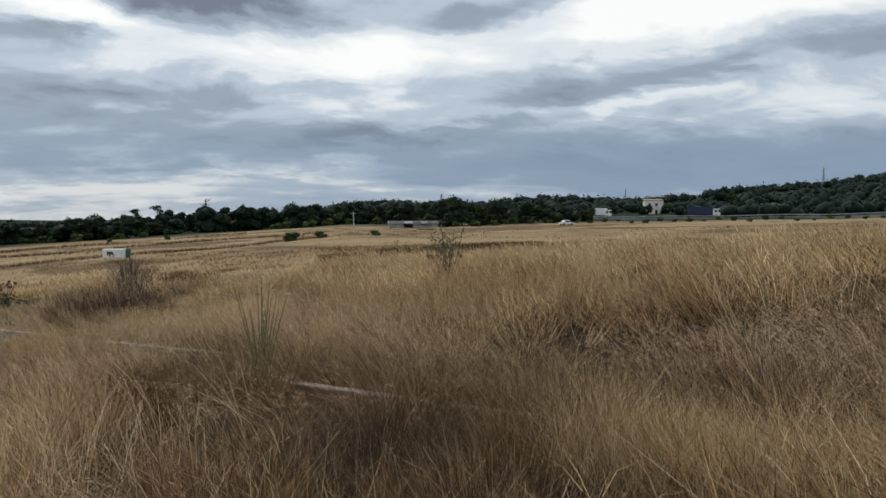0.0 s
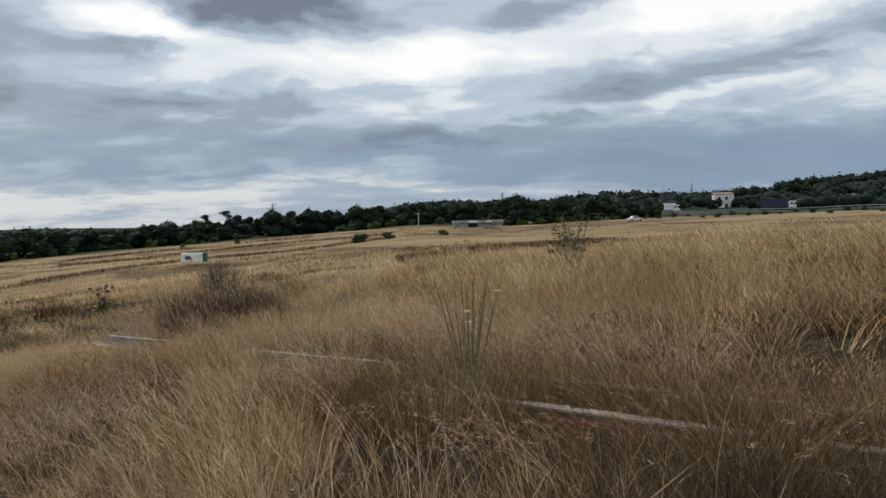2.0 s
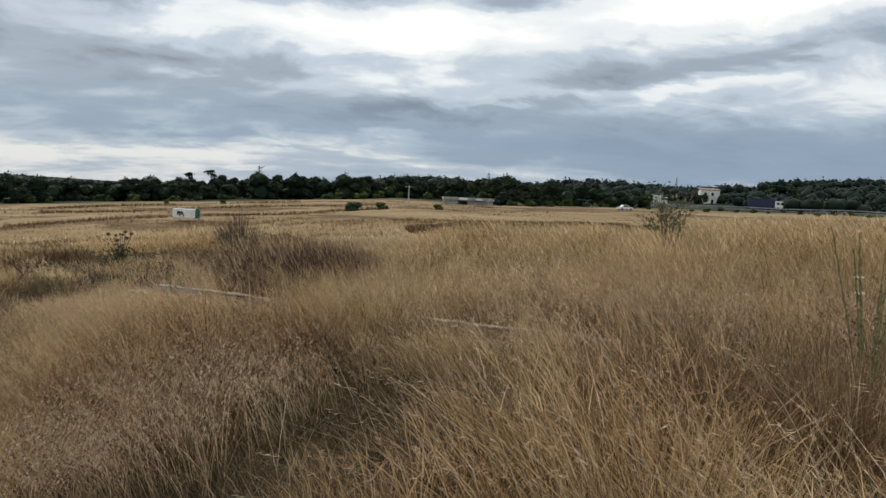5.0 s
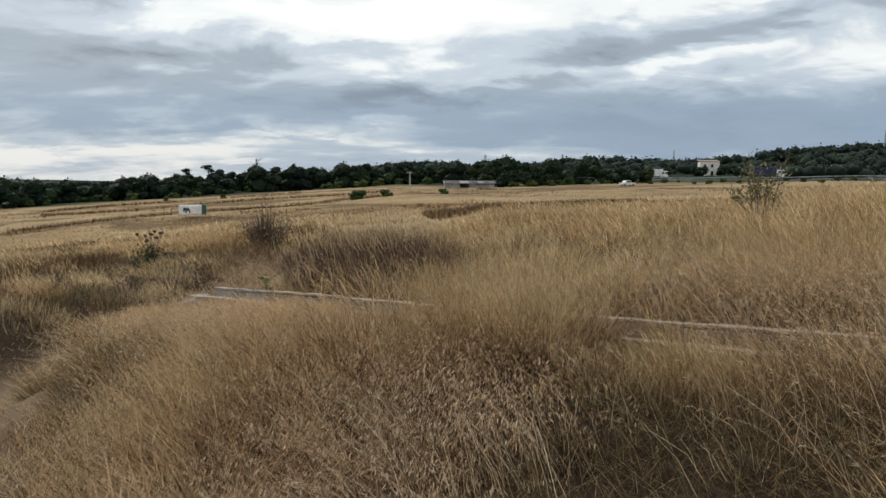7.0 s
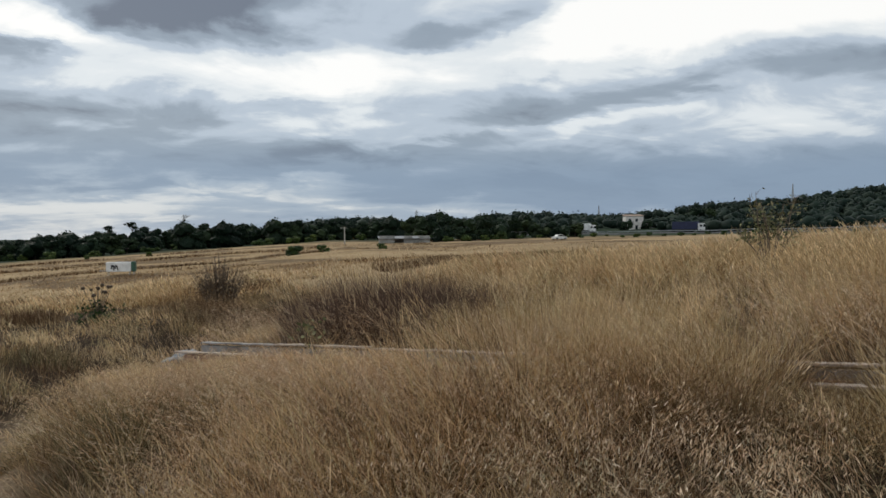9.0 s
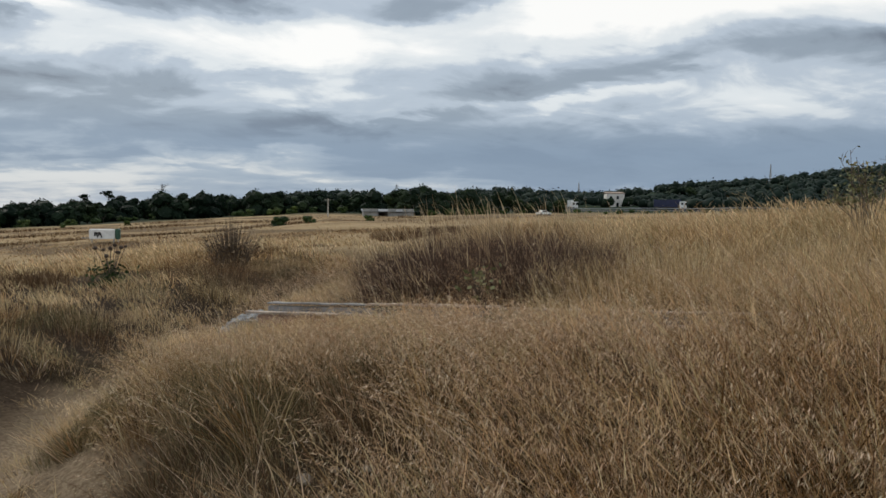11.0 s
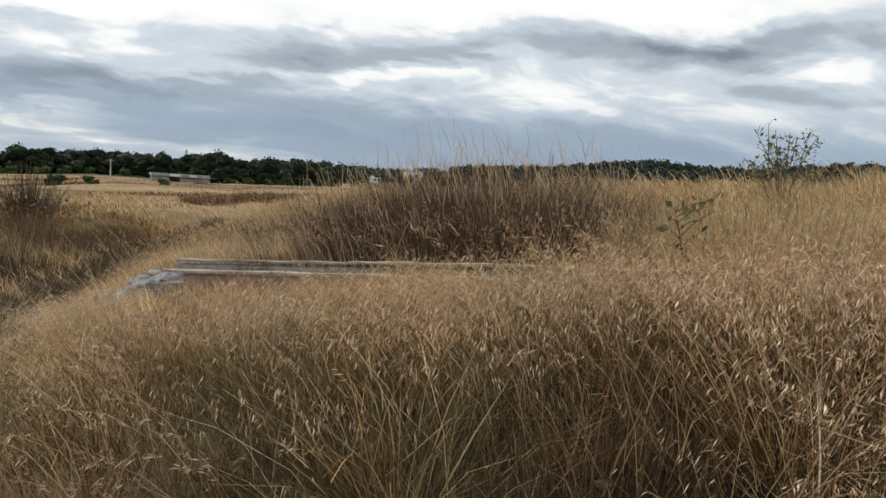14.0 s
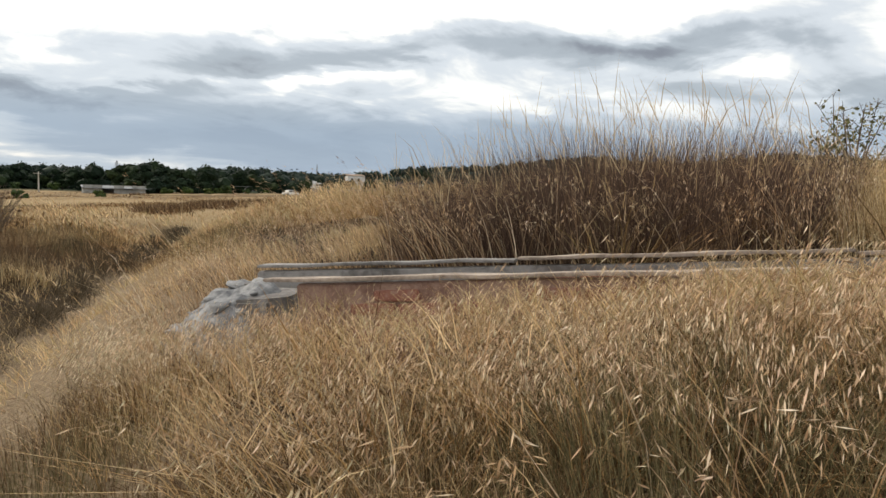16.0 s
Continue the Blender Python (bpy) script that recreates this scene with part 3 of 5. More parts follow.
def strip_mask(x, y, ax, ay, bx, by, half):
    """1 along a straight band from a to b, fading at its ragged edges."""
    dx, dy = bx - ax, by - ay
    t = np.clip(((x - ax) * dx + (y - ay) * dy) / (dx * dx + dy * dy), 0, 1)
    gap = np.hypot(x - ax - t * dx, y - ay - t * dy) + (speckle(x, y, half * 2.2, 61) - 0.5) * half * 1.6
    return 1 - step(half * 0.6, half * 1.2, gap)


def patch_fields(s, n, x, y):
    """Where the sward is low and withered, and how tall it stands elsewhere (0 to 1)."""
    low = step(0.56, 0.76, speckle(x, y, 2.3, 3) * 0.65 + speckle(x, y, 0.9, 5) * 0.35)
    tall = speckle(x, y, 3.1, 7) * 0.6 + speckle(x, y, 1.1, 8) * 0.4
    # a worn, withered stretch in front of the upper trough, and smaller ones beside the walk
    low = low * step(0.6, 1.1, np.hypot((s - 9.9) / 1.4, (n - 1.7) / 0.9))
    for s0, n0, rs, rn in ((7.2, 2.5, 1.8, 0.75), (5.5, 2.3, 1.2, 0.9), (10.8, 2.0, 0.8, 0.8), (15.6, 1.4, 0.5, 0.5), (12.9, 6.9, 2.2, 1.2), (9.6, 9.5, 3.2, 1.4)):
        low = np.maximum(low, 1 - step(0.6, 1.1, np.hypot((s - s0) / rs, (n - n0) / rn) + (speckle(x, y, 0.6, 15) - 0.5) * 0.5))
    # standing grass and oats hide the foot of the lower trough
    front = step(14.2, 15.2, s) * (1 - step(19.6, 20.3, s)) * step(1.2, 2.0, n) * (1 - step(RIM, RIM + 0.05, n))
    front = front * step(0.8, 1.1, np.hypot((s - 15.6) / 0.5, (n - 1.4) / 0.5))
    low, tall = low * (1 - front), np.maximum(tall, front * 0.45)
    for ax, ay, bx, by, half in ((-62, 62, -4, 118, 1.6), (-20, 32, -7.5, 46, 1.3), (-16, 23.5, -9, 33, 0.9), (-3, 50, 5, 54, 1.2), (6, 60, 18, 66, 1.2), (-48, 120, 25, 165, 2.0),
                                 (-40, 48, -16, 62, 1.4)):
        low = np.maximum(low, strip_mask(x, y, ax, ay, bx, by, half))
    ditch = x - track_line(y)
    low = np.maximum(low, step(-2.9, -2.2, ditch) * (1 - step(-1.3, -0.9, ditch)) * step(14, 17, y) * (1 - step(36, 44, y)) * step(0.35, 0.6, speckle(x, y, 1.6, 67)))
    return low, tall


def weed_bands():
    """Old field edges: long ragged bands of dark dead weeds across the meadow."""
    for ax, ay, bx, by, half, tall in ((-62, 62, -4, 118, 1.5, 0.75), (-20, 33, -8.0, 46, 1.1, 0.6), (-18, 24.5, -10, 32, 0.8, 0.62), (-3, 50, 5, 54, 1.2, 0.7), (6, 60, 18, 66, 1.2, 0.65),
                                       (-55, 120, 25, 165, 2.0, 0.9), (-42, 48, -16, 62, 1.2, 0.6), (-80, 150, -20, 200, 2.2, 1.0), (14, 34, 19, 36, 1.0, 0.55)):
        half, tall = half * 1.4, tall * 0.8
        far = math.hypot((ax + bx) / 2 + 6, (ay + by) / 2 - 8)
        m = int(16000 / (1 + far / 40))
        t, off = ARENA.uniform(0, 1, m), ARENA.normal(0, half * 0.5, m)
        long = math.hypot(bx - ax, by - ay)
        x, y = ax + (bx - ax) * t - (by - ay) / long * off, ay + (by - ay) * t + (bx - ax) / long * off
        x, y = x + (speckle(x, y, half * 7, 64) - 0.5) * half * 5, y + (speckle(x, y, half * 7, 65) - 0.5) * half * 5
        keep = speckle(x, y, half * 3.5, 63) > 0.38
        x, y = x[keep], y[keep]
        m = len(x)
        h = tall * ARENA.uniform(0.45, 1.0, m)
        strips("dead_weeds", np.stack((x, y, lie(x, y) - 0.02), 1), h, 0.0022 * (1 + far / 3.5) * ARENA.uniform(0.6, 1.4, m), ARENA.uniform(0, 6.28, m),
               np.abs(ARENA.normal(0, 0.2, m)), ARENA.uniform(0, 0.4, m), BROWN, "ragged band of dark dead weeds across the meadow")


def in_reeds(s, n):
    return (np.hypot((s - 17.6) / 1.35, (n - RIM - 1.95) / 0.95) < 1) | (np.hypot((s - 15.2) / 1.5, (n - RIM - 2.2) / 1.1) < 1)


def tallest(s, n, x, y):
    """How tall the sward may stand: low before the bare lower edge of the trough, on the track and along its bank."""
    slope = 0.09 + 0.13 * speckle(x, y, 0.7, 91) + 0.30 * np.clip(RIM - n, 0, 3)
    bare = step(13.2, 14.2, s) * (1 - step(19.8, 20.2, s)) * (n < RIM + 0.1)
    cap = np.where(bare > 0, slope + 0.8 * (1 - bare), 2.0)
    for s0, s1, n0 in ((10.9, 12.2, 0.8), (7.6, 8.5, 1.7), (6.2, 6.6, 1.9)):
        gap = step(s0 - 0.3, s0, s) * (1 - step(s1, s1 + 0.3, s)) * step(n0 - 0.4, n0, n) * (n < RIM + 0.1)
        cap = np.minimum(cap, 0.10 + 0.10 * speckle(x, y, 0.5, 92) + 0.19 * np.clip(RIM - n, 0, 3) + 1.2 * (1 - gap) + 0.35 * step(0.58, 0.68, speckle(x, y, 0.28, 93)))
    off = x - track_line(y)
    verge = np.where(y < 18.3, 0.10 + 0.6 * np.clip(off - 0.25, 0, 9), 0.06 + 0.24 * np.clip(off - 0.5, 0, 9))
    beside = np.where(off > 0, verge, 0.04 + 0.5 * np.clip(-off - 0.6, 0, 9))
    beside = np.maximum(beside, 0.9 * (1 - step(14.3, 15.6, y)) + 0.7 * step(30, 40, y))
    return np.minimum(cap, np.maximum(beside, 0.03))


def build_grass():
    s, n, d = tufts()
    x, y = plan_of(s, n)
    low, tall = patch_fields(s, n, x, y)
    off = np.abs(x - track_line(y) - 0.35)
    track = (1 - step(0.5, 1.0, off)) * step(13, 16.5, y) * (1 - step(34, 42, y))
    bare = step(0.47, 0.64, speckle(x, y, 0.5, 19)) * 0.7
    bare = np.maximum(bare, step(0.62, 0.70, 1 - speckle(x, y, 0.42, 33)) * (s > 15) * (n < RIM) * 0.8)
    chance = ARENA.uniform(0, 1, len(s))
    keep = ~in_trough(s, n) & (chance > track * 0.45) & (chance > bare * (d < 12)) & ~in_reeds(s, n)
    s, n, d, x, y, low, tall, track = (v[keep] for v in (s, n, d, x, y, low, tall, track))
    wide = np.maximum(1.0, d / 3.6)
    hgt = (0.36 + 0.50 * tall) * (1 - 0.42 * low) * (1 - 0.74 * track)
    hgt = hgt * (0.72 + 0.5 * speckle(x, y, 0.45, 23))
    hgt = hgt * (1 - 0.45 * step(18.8, 20, s) * (1 - step(36, 50, y)) * (1 - step(8, 12, n)))
    hgt = hgt * (1 - 0.62 * step(17.9, 18.8, s) * (1 - step(26, 34, s)) * step(RIM + 0.4, RIM + 0.8, n) * (1 - step(12, 16, n)))
    hgt = hgt * (1 - 0.35 * step(14, 15, s) * (1 - step(19.5, 20, s)) * step(RIM - 0.6, RIM - 0.25, n) * (1 - step(RIM + 0.1, RIM + 0.2, n)))
    hgt = hgt * np.where((n > RIM + 0.6) & (n < RIM + 4) & (s > 6) & (s < 19), 0.72, 1.0)
    # lower stands where the trough shows through, taller ones between
    for s0, s1, n0, n1, times in ((9.9, 12.1, 0.5, 3.4, 0.52), (7.1, 8.9, 1.5, 3.4, 0.6), (6.0, 6.9, 1.6, 3.4, 0.55), (12.4, 14.1, 0.3, 2.5, 1.7), (8.0, 9.3, 0.5, 1.9, 1.2)):
        inside = step(s0 - 0.25, s0 + 0.25, s) * (1 - step(s1 - 0.25, s1 + 0.25, s)) * step(n0 - 0.3, n0 + 0.3, n) * (1 - step(n1 - 0.2, n1 + 0.2, n))
        hgt = hgt * (1 + (times - 1) * inside)
    brownish = low + ARENA.normal(0, 0.15, len(s)) > 0.5
    kin = np.clip(0.08 + 0.92 * (0.5 * speckle(x, y, 1.5, 41) + 0.5 * ARENA.uniform(0, 1, len(s))) * 1.25 - 0.1, 0.08, 1.0)
    # mauve-brown tangle before the upper trough, grey-green tussocks before the lower end
    luck = ARENA.uniform(0, 1, len(s))
    sere = step(1.0, 2.0, s) * (1 - step(8.4, 9.2, s)) * step(0.3, 0.9, n) * (1 - 0.5 * step(3.3, 3.8, n)) * (1 - step(6, 8, n))
    sere = sere * step(0.0, 0.4, n - 0.3 - 1.1 * step(6.0, 8.0, s))
    sere = np.maximum(sere, 0.75 * step(9.9, 10.4, s) * (1 - step(12.0, 12.6, s)) * step(1.0, 1.6, n) * (1 - step(3.3, 3.6, n)))
    kin = np.where(luck < 0.8 * sere, ARENA.uniform(0.08, 0.28, len(s)), kin)
    moist = step(15.0, 16.2, s) * (1 - step(20.5, 21.5, s)) * (1 - step(1.9, 2.6, n)) * step(0.3, 0.5, speckle(x, y, 0.9, 68))
    kin = np.where((luck < 0.25 * moist) & (d < 8), ARENA.uniform(0.70, 0.80, len(s)), kin)
    tuft_az, tuft_lean = ARENA.uniform(0, 2 * np.pi, len(s)), np.abs(ARENA.normal(0, 0.3, len(s)))

    def blades_for(mask, per, hscale, wmm, spread, leaning, name, mat, label, droop=(0.0, 0.55), segments=2, cast=None):
        k = np.nonzero(mask)[0]
        i = np.repeat(k, per)
        m = len(i)
        az = ARENA.uniform(0, 2 * np.pi, m)
        rad = spread * np.sqrt(ARENA.uniform(0, 1, m)) * wide[i] ** 0.8
        base = np.empty((m, 3))
        base[:, 0], base[:, 1] = x[i] + np.cos(az) * rad, y[i] + np.sin(az) * rad
        base[:, 2] = lie(base[:, 0], base[:, 1]) - 0.02
        bs, bn = plan_sn(base[:, 0], base[:, 1])
        h = np.minimum(hgt[i] * hscale * ARENA.uniform(0.4, 1.2, m) ** 0.8, ARENA.uniform(0.7, 0.98, m))
        trodden = np.abs(bn + 0.75 * np.sin(np.pi * (bs - 3.8) / 13.3))
        h = h * (1 - 0.78 * (1 - step(0.4, 1.05, trodden)) * (bs > 1.5) * (bs < 19))
        h = np.minimum(h, tallest(bs, bn, base[:, 0], base[:, 1]) * ARENA.uniform(0.7, 1.25, m))
        lean = np.abs(ARENA.normal(0, leaning, m)) + 0.03
        # each tuft bows its own way, and a light wind leans everything a little one way
        vx = np.cos(az) * lean + np.cos(tuft_az[i]) * tuft_lean[i] - 0.07
        vy = np.sin(az) * lean + np.sin(tuft_az[i]) * tuft_lean[i] + 0.02
        ok = ~in_trough(bs, bn, 0.03)
        coarse = np.where(ARENA.uniform(0, 1, m) < 0.16, 1.7, 1.0) * ARENA.uniform(0.6, 1.4, m)
        args = [v[ok] for v in (base, h, wmm * 0.001 * wide[i] * coarse, np.arctan2(vy, vx), np.hypot(vx, vy), ARENA.uniform(*droop, m))]
        strips(name, *args, mat, label, segments, np.clip((kin[i] if cast is None else cast) + ARENA.normal(0, 0.04, m), 0.08, 1)[ok])

    gold = ~brownish
    close = d < 3.6
    # short russet under-layer: its dark colour paints shade behind the golden stems
    blades_for(gold & close, 24, 0.70, 2.8, 0.09, 0.36, "meadow_shade_undergrowth", SHADED_RUSSET, "russet blades at the heart of the dry tufts", droop=(0.0, 0.7))
    blades_for(gold & ~close & (d < 9), 14, 0.70, 3.0, 0.13, 0.30, "meadow_shade_undergrowth", SHADED_RUSSET, "russet blades at the heart of the dry tufts", droop=(0.0, 0.6))
    blades_for(gold & close, 24, 1.12, 3.3, 0.075, 0.33, "meadow_grass", GOLD, "dense dry golden meadow grass beside the track", droop=(0.0, 0.95))
    blades_for(gold & ~close & (d < 9), 19, 1.08, 3.2, 0.12, 0.28, "meadow_grass", GOLD, "dense dry golden meadow grass", droop=(0.0, 0.8))
    blades_for(gold & (d >= 9) & (d < 22), 17, 1.0, 2.9, 0.16, 0.27, "meadow_grass", GOLD, "dense dry golden meadow grass", droop=(0.0, 0.75))
    blades_for(gold & (d >= 22), 9, 0.26, 2.6, 0.6, 0.7, "meadow_grass", FAR_GOLD, "dense dry golden meadow grass farther off")
    blades_for(brownish & (d < 9), 34, 0.9, 2.6, 0.12, 0.45, "withered_grass", BROWN, "low withered brown grass and weed stems", droop=(0.1, 0.9))
    blades_for(brownish & (d >= 9), 14, 0.9, 2.3, 0.15, 0.45, "withered_grass", BROWN, "low withered brown grass and weed stems", droop=(0.1, 0.9))
    blades_for(brownish & (d < 9) & (s < 11), 12, 0.75, 2.2, 0.17, 0.7, "withered_grass", OAT, "pale tangled stems lying over the withered patches", droop=(0.3, 1.1))
    blades_for(brownish & (d < 9) & (s < 13), 12, 0.85, 2.2, 0.17, 0.5, "withered_grass", GOLD, "sparse golden grass in the withered patches", droop=(0.1, 0.9))
    greens = gold & (d < 12) & (speckle(x, y, 1.7, 21) > 0.5)
    blades_for(greens, 16, 0.7, 2.3, 0.12, 0.3, "green_grass", GREENISH, "half-green grass between the dry stems", droop=(0.2, 0.8))
    # shade low between the tufts, put into the colour of lying stems
    blades_for(d < 9, 12, 0.40, 3.8, 0.2, 0.8, "shade_fallen_grass", SHADE_THATCH, "matted fallen stems close to the soil", droop=(0.2, 0.9))
    stems = (d < 9) & (speckle(x, y, 0.8, 25) > 0.40)
    blades_for(stems, 9, 1.2, 3.2, 0.12, 0.3, "pale_stems", OAT, "pale taller stems standing out of the grass", droop=(0.1, 0.9))

    blades_for((sere > 0.4) & (d < 9) & (s < 9), 5, 1.05, 3.4, 0.12, 0.42, "pale_stems", OAT, "single pale stems above the withered tangle", droop=(0.1, 0.9), cast=0.56)

    # feathery seed plumes that give the sward its pale tips
    k = np.nonzero(gold & (d < 28) & (kin > 0.29))[0]
    i = np.repeat(k, np.where(d[k] < 9, 30, 12))
    m = len(i)
    az, rad = ARENA.uniform(0, 2 * np.pi, m), 0.14 * np.sqrt(ARENA.uniform(0, 1, m)) * wide[i] ** 0.8
    hh = np.minimum(hgt[i] * ARENA.uniform(0.55, 1.05, m), 0.82)
    ps, pn = plan_sn(x[i] + np.cos(az) * rad, y[i] + np.sin(az) * rad)
    hh = np.minimum(hh, 0.75 * tallest(ps, pn, x[i], y[i]))
    hh = hh * (1 - 0.74 * (1 - step(0.3, 0.95, np.abs(pn + 0.75 * np.sin(np.pi * (ps - 3.8) / 13.3)))) * (ps > 1.5) * (ps < 19))
    px = x[i] + np.cos(az) * rad + hh * (np.cos(tuft_az[i]) * tuft_lean[i] - 0.08)
    py = y[i] + np.sin(az) * rad + hh * np.sin(tuft_az[i]) * tuft_lean[i]
    base = np.stack((px, py, lie(px, py) + hh), 1)
    ps, pn = plan_sn(px, py)
    ok = ~in_trough(ps, pn, 0.0)
    strips("seed_plumes", base[ok], ARENA.uniform(0.07, 0.17, m)[ok] * wide[i][ok] ** 0.25, (0.0026 * wide[i] ** 1.2 * ARENA.uniform(0.6, 1.4, m))[ok],
           np.pi + ARENA.normal(0, 1.1, m)[ok], ARENA.uniform(0.1, 0.9, m)[ok], ARENA.uniform(0, 0.8, m)[ok], PLUME, "pale feathery seed plumes of the dry grass", 2, (0.42 + 0.58 * kin[i])[ok])


build_grass()
weed_bands()


def fill(s, n, height, wmm, leaning, name, mat, label, droop=(0.0, 0.5)):
    """Single blades at given spots."""
    x, y = plan_of(s, n)
    m = len(s)
    az = ARENA.uniform(0, 2 * np.pi, m)
    if name != "trough_weeds":
        height = np.minimum(height, tallest(s, n, x, y) * ARENA.uniform(0.7, 1.2, m))
    strips(name, np.stack((x, y, lie(x, y) - 0.02), 1), height, wmm * 0.001 * ARENA.uniform(0.6, 1.4, m), az, np.abs(ARENA.normal(0, leaning, m)) + 0.03,
           ARENA.uniform(*droop, m), mat, label)


def build_trough_grass():
    # thick standing grass before the lower trough
    s, n = scatter(30000, 12.6, 20.0, 1.0, RIM - 0.03)
    x, y = plan_of(s, n)
    h = (0.40 + 0.22 * speckle(x, y, 0.8, 71)) * ARENA.uniform(0.5, 1.1, len(s)) * (0.55 + 0.45 * step(0.8, 2.0, n)) * (1 + 0.2 * step(14.5, 17, s)) * (1 - 0.38 * step(RIM - 0.5, RIM - 0.15, n))
    pick = (np.abs(x - track_line(y)) > 0.7) & (speckle(x, y, 0.42, 33) > 0.36) & (np.hypot((s - 15.6) / 0.5, (n - 1.4) / 0.5) > 1)
    # about a third become a shorter layer with shade in its colour
    under = pick & (ARENA.uniform(0, 1, len(s)) < 0.36)
    pick = pick & ~under
    fill(s[under], n[under], 0.62 * h[under], 2.4, 0.42, "verge_grass", SHADED_RUSSET, "russet undergrowth before the lower trough, darkened for shade", (0.1, 0.9))
    warm = speckle(x, y, 1.0, 72) > 0.4
    fill(s[pick & warm], n[pick & warm], h[pick & warm], 1.9, 0.42, "verge_grass", GOLD, "standing golden grass before the lower trough", (0.1, 0.95))
    fill(s[pick & ~warm], n[pick & ~warm], h[pick & ~warm], 1.9, 0.35, "verge_grass", GREENISH, "half-green grass before the lower trough")
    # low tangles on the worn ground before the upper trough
    for s0, s1, n0, n1, count, mats in ((9.8, 12.5, 0.5, 3.3, 12000, (GREENISH, BROWN, SHADE_THATCH)), (4.4, 8.9, 0.8, 3.3, 18000, (DARK_WEED, BROWN, SHADE_THATCH))):
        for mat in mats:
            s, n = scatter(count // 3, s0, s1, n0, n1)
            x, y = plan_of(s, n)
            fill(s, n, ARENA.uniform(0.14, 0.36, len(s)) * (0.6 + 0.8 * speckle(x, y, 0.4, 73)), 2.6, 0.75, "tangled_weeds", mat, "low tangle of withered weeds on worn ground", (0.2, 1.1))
    # ragged grass that hides most of the upper trough, leaving its edges bare here and there
    s, n = scatter(36000, 3.5, 13.5, RIM - 0.75, RIM - 0.03)
    open_to_view = step(6.9, 7.2, s) * (1 - step(8.6, 8.9, s)) + step(9.9, 10.3, s) * (1 - step(12.0, 12.6, s))
    x, y = plan_of(s, n)
    pick = ARENA.uniform(0, 1, len(s)) > (0.72 - 0.32 * (s > 9.5)) * np.clip(open_to_view, 0, 1)
    h = ARENA.uniform(0.34, 0.6, len(s)) * (0.75 + 0.5 * speckle(x, y, 0.7, 75)) * (1 - (0.35 - 0.2 * (s > 9.5)) * np.clip(open_to_view, 0, 1))
    dark = speckle(x, y, 1.3, 76) > 0.3
    fill(s[pick & dark], n[pick & dark], h[pick & dark], 2.1, 0.35, "verge_grass", BROWN, "withered grass leaning over the trough's edge", (0.1, 0.8))
    fill(s[pick & ~dark], n[pick & ~dark], h[pick & ~dark], 2.1, 0.3, "verge_grass", GOLD, "dry grass leaning over the trough's edge")
    s, n = scatter(15000, 8.7, 14.2, RIM - 0.95, RIM - 0.04)
    x, y = plan_of(s, n)
    pick = (speckle(x, y, 0.5, 81) > 0.3) & (ARENA.uniform(0, 1, len(s)) > 0.6 * step(10.2, 10.5, s) * (1 - step(11.6, 11.9, s)))
    h = ARENA.uniform(0.32, 0.62, len(s)) * (0.8 + 0.4 * speckle(x, y, 0.8, 82))
    warm = speckle(x, y, 0.9, 83) > 0.6
    fill(s[pick & warm], n[pick & warm], h[pick & warm], 2.4, 0.3, "verge_grass", GOLD, "dry grass leaning over the trough's edge", (0.1, 0.9))
    fill(s[pick & ~warm], n[pick & ~warm], h[pick & ~warm], 2.4, 0.35, "verge_grass", BROWN, "withered grass leaning over the trough's edge", (0.1, 0.9))
    s, n = scatter(26000, 4.8, 15.5, RIM + 0.13, RIM + TROUGH_WIDE - 0.12)
    x, y = plan_of(s, n)
    pick = (speckle(x, y, 0.8, 77) > 0.3) & (ARENA.uniform(0, 1, len(s)) > 0.55 * step(12.5, 15, s))
    fill(s[pick], n[pick], (0.2 * (s[pick] < 10.4) + ARENA.uniform(0.3, 0.62, int(pick.sum()))) * (1 - 0.45 * step(12, 14, s[pick])), 2.6, 0.35, "trough_weeds", BROWN, "withered weeds growing inside the trough", (0.1, 0.8))
    for mat in (GOLD, BROWN):
        s, n = scatter(4500, 5.9, 10.5, RIM + 0.25, RIM + TROUGH_WIDE - 0.1)
        x, y = plan_of(s, n)
        fill(s, n, ARENA.uniform(0.5, 0.82, len(s)) * (0.8 + 0.4 * speckle(x, y, 0.6, 78)), 3.0, 0.25, "trough_weeds", mat, "tall dry weeds growing inside the trough", (0.0, 0.5))


build_trough_grass()


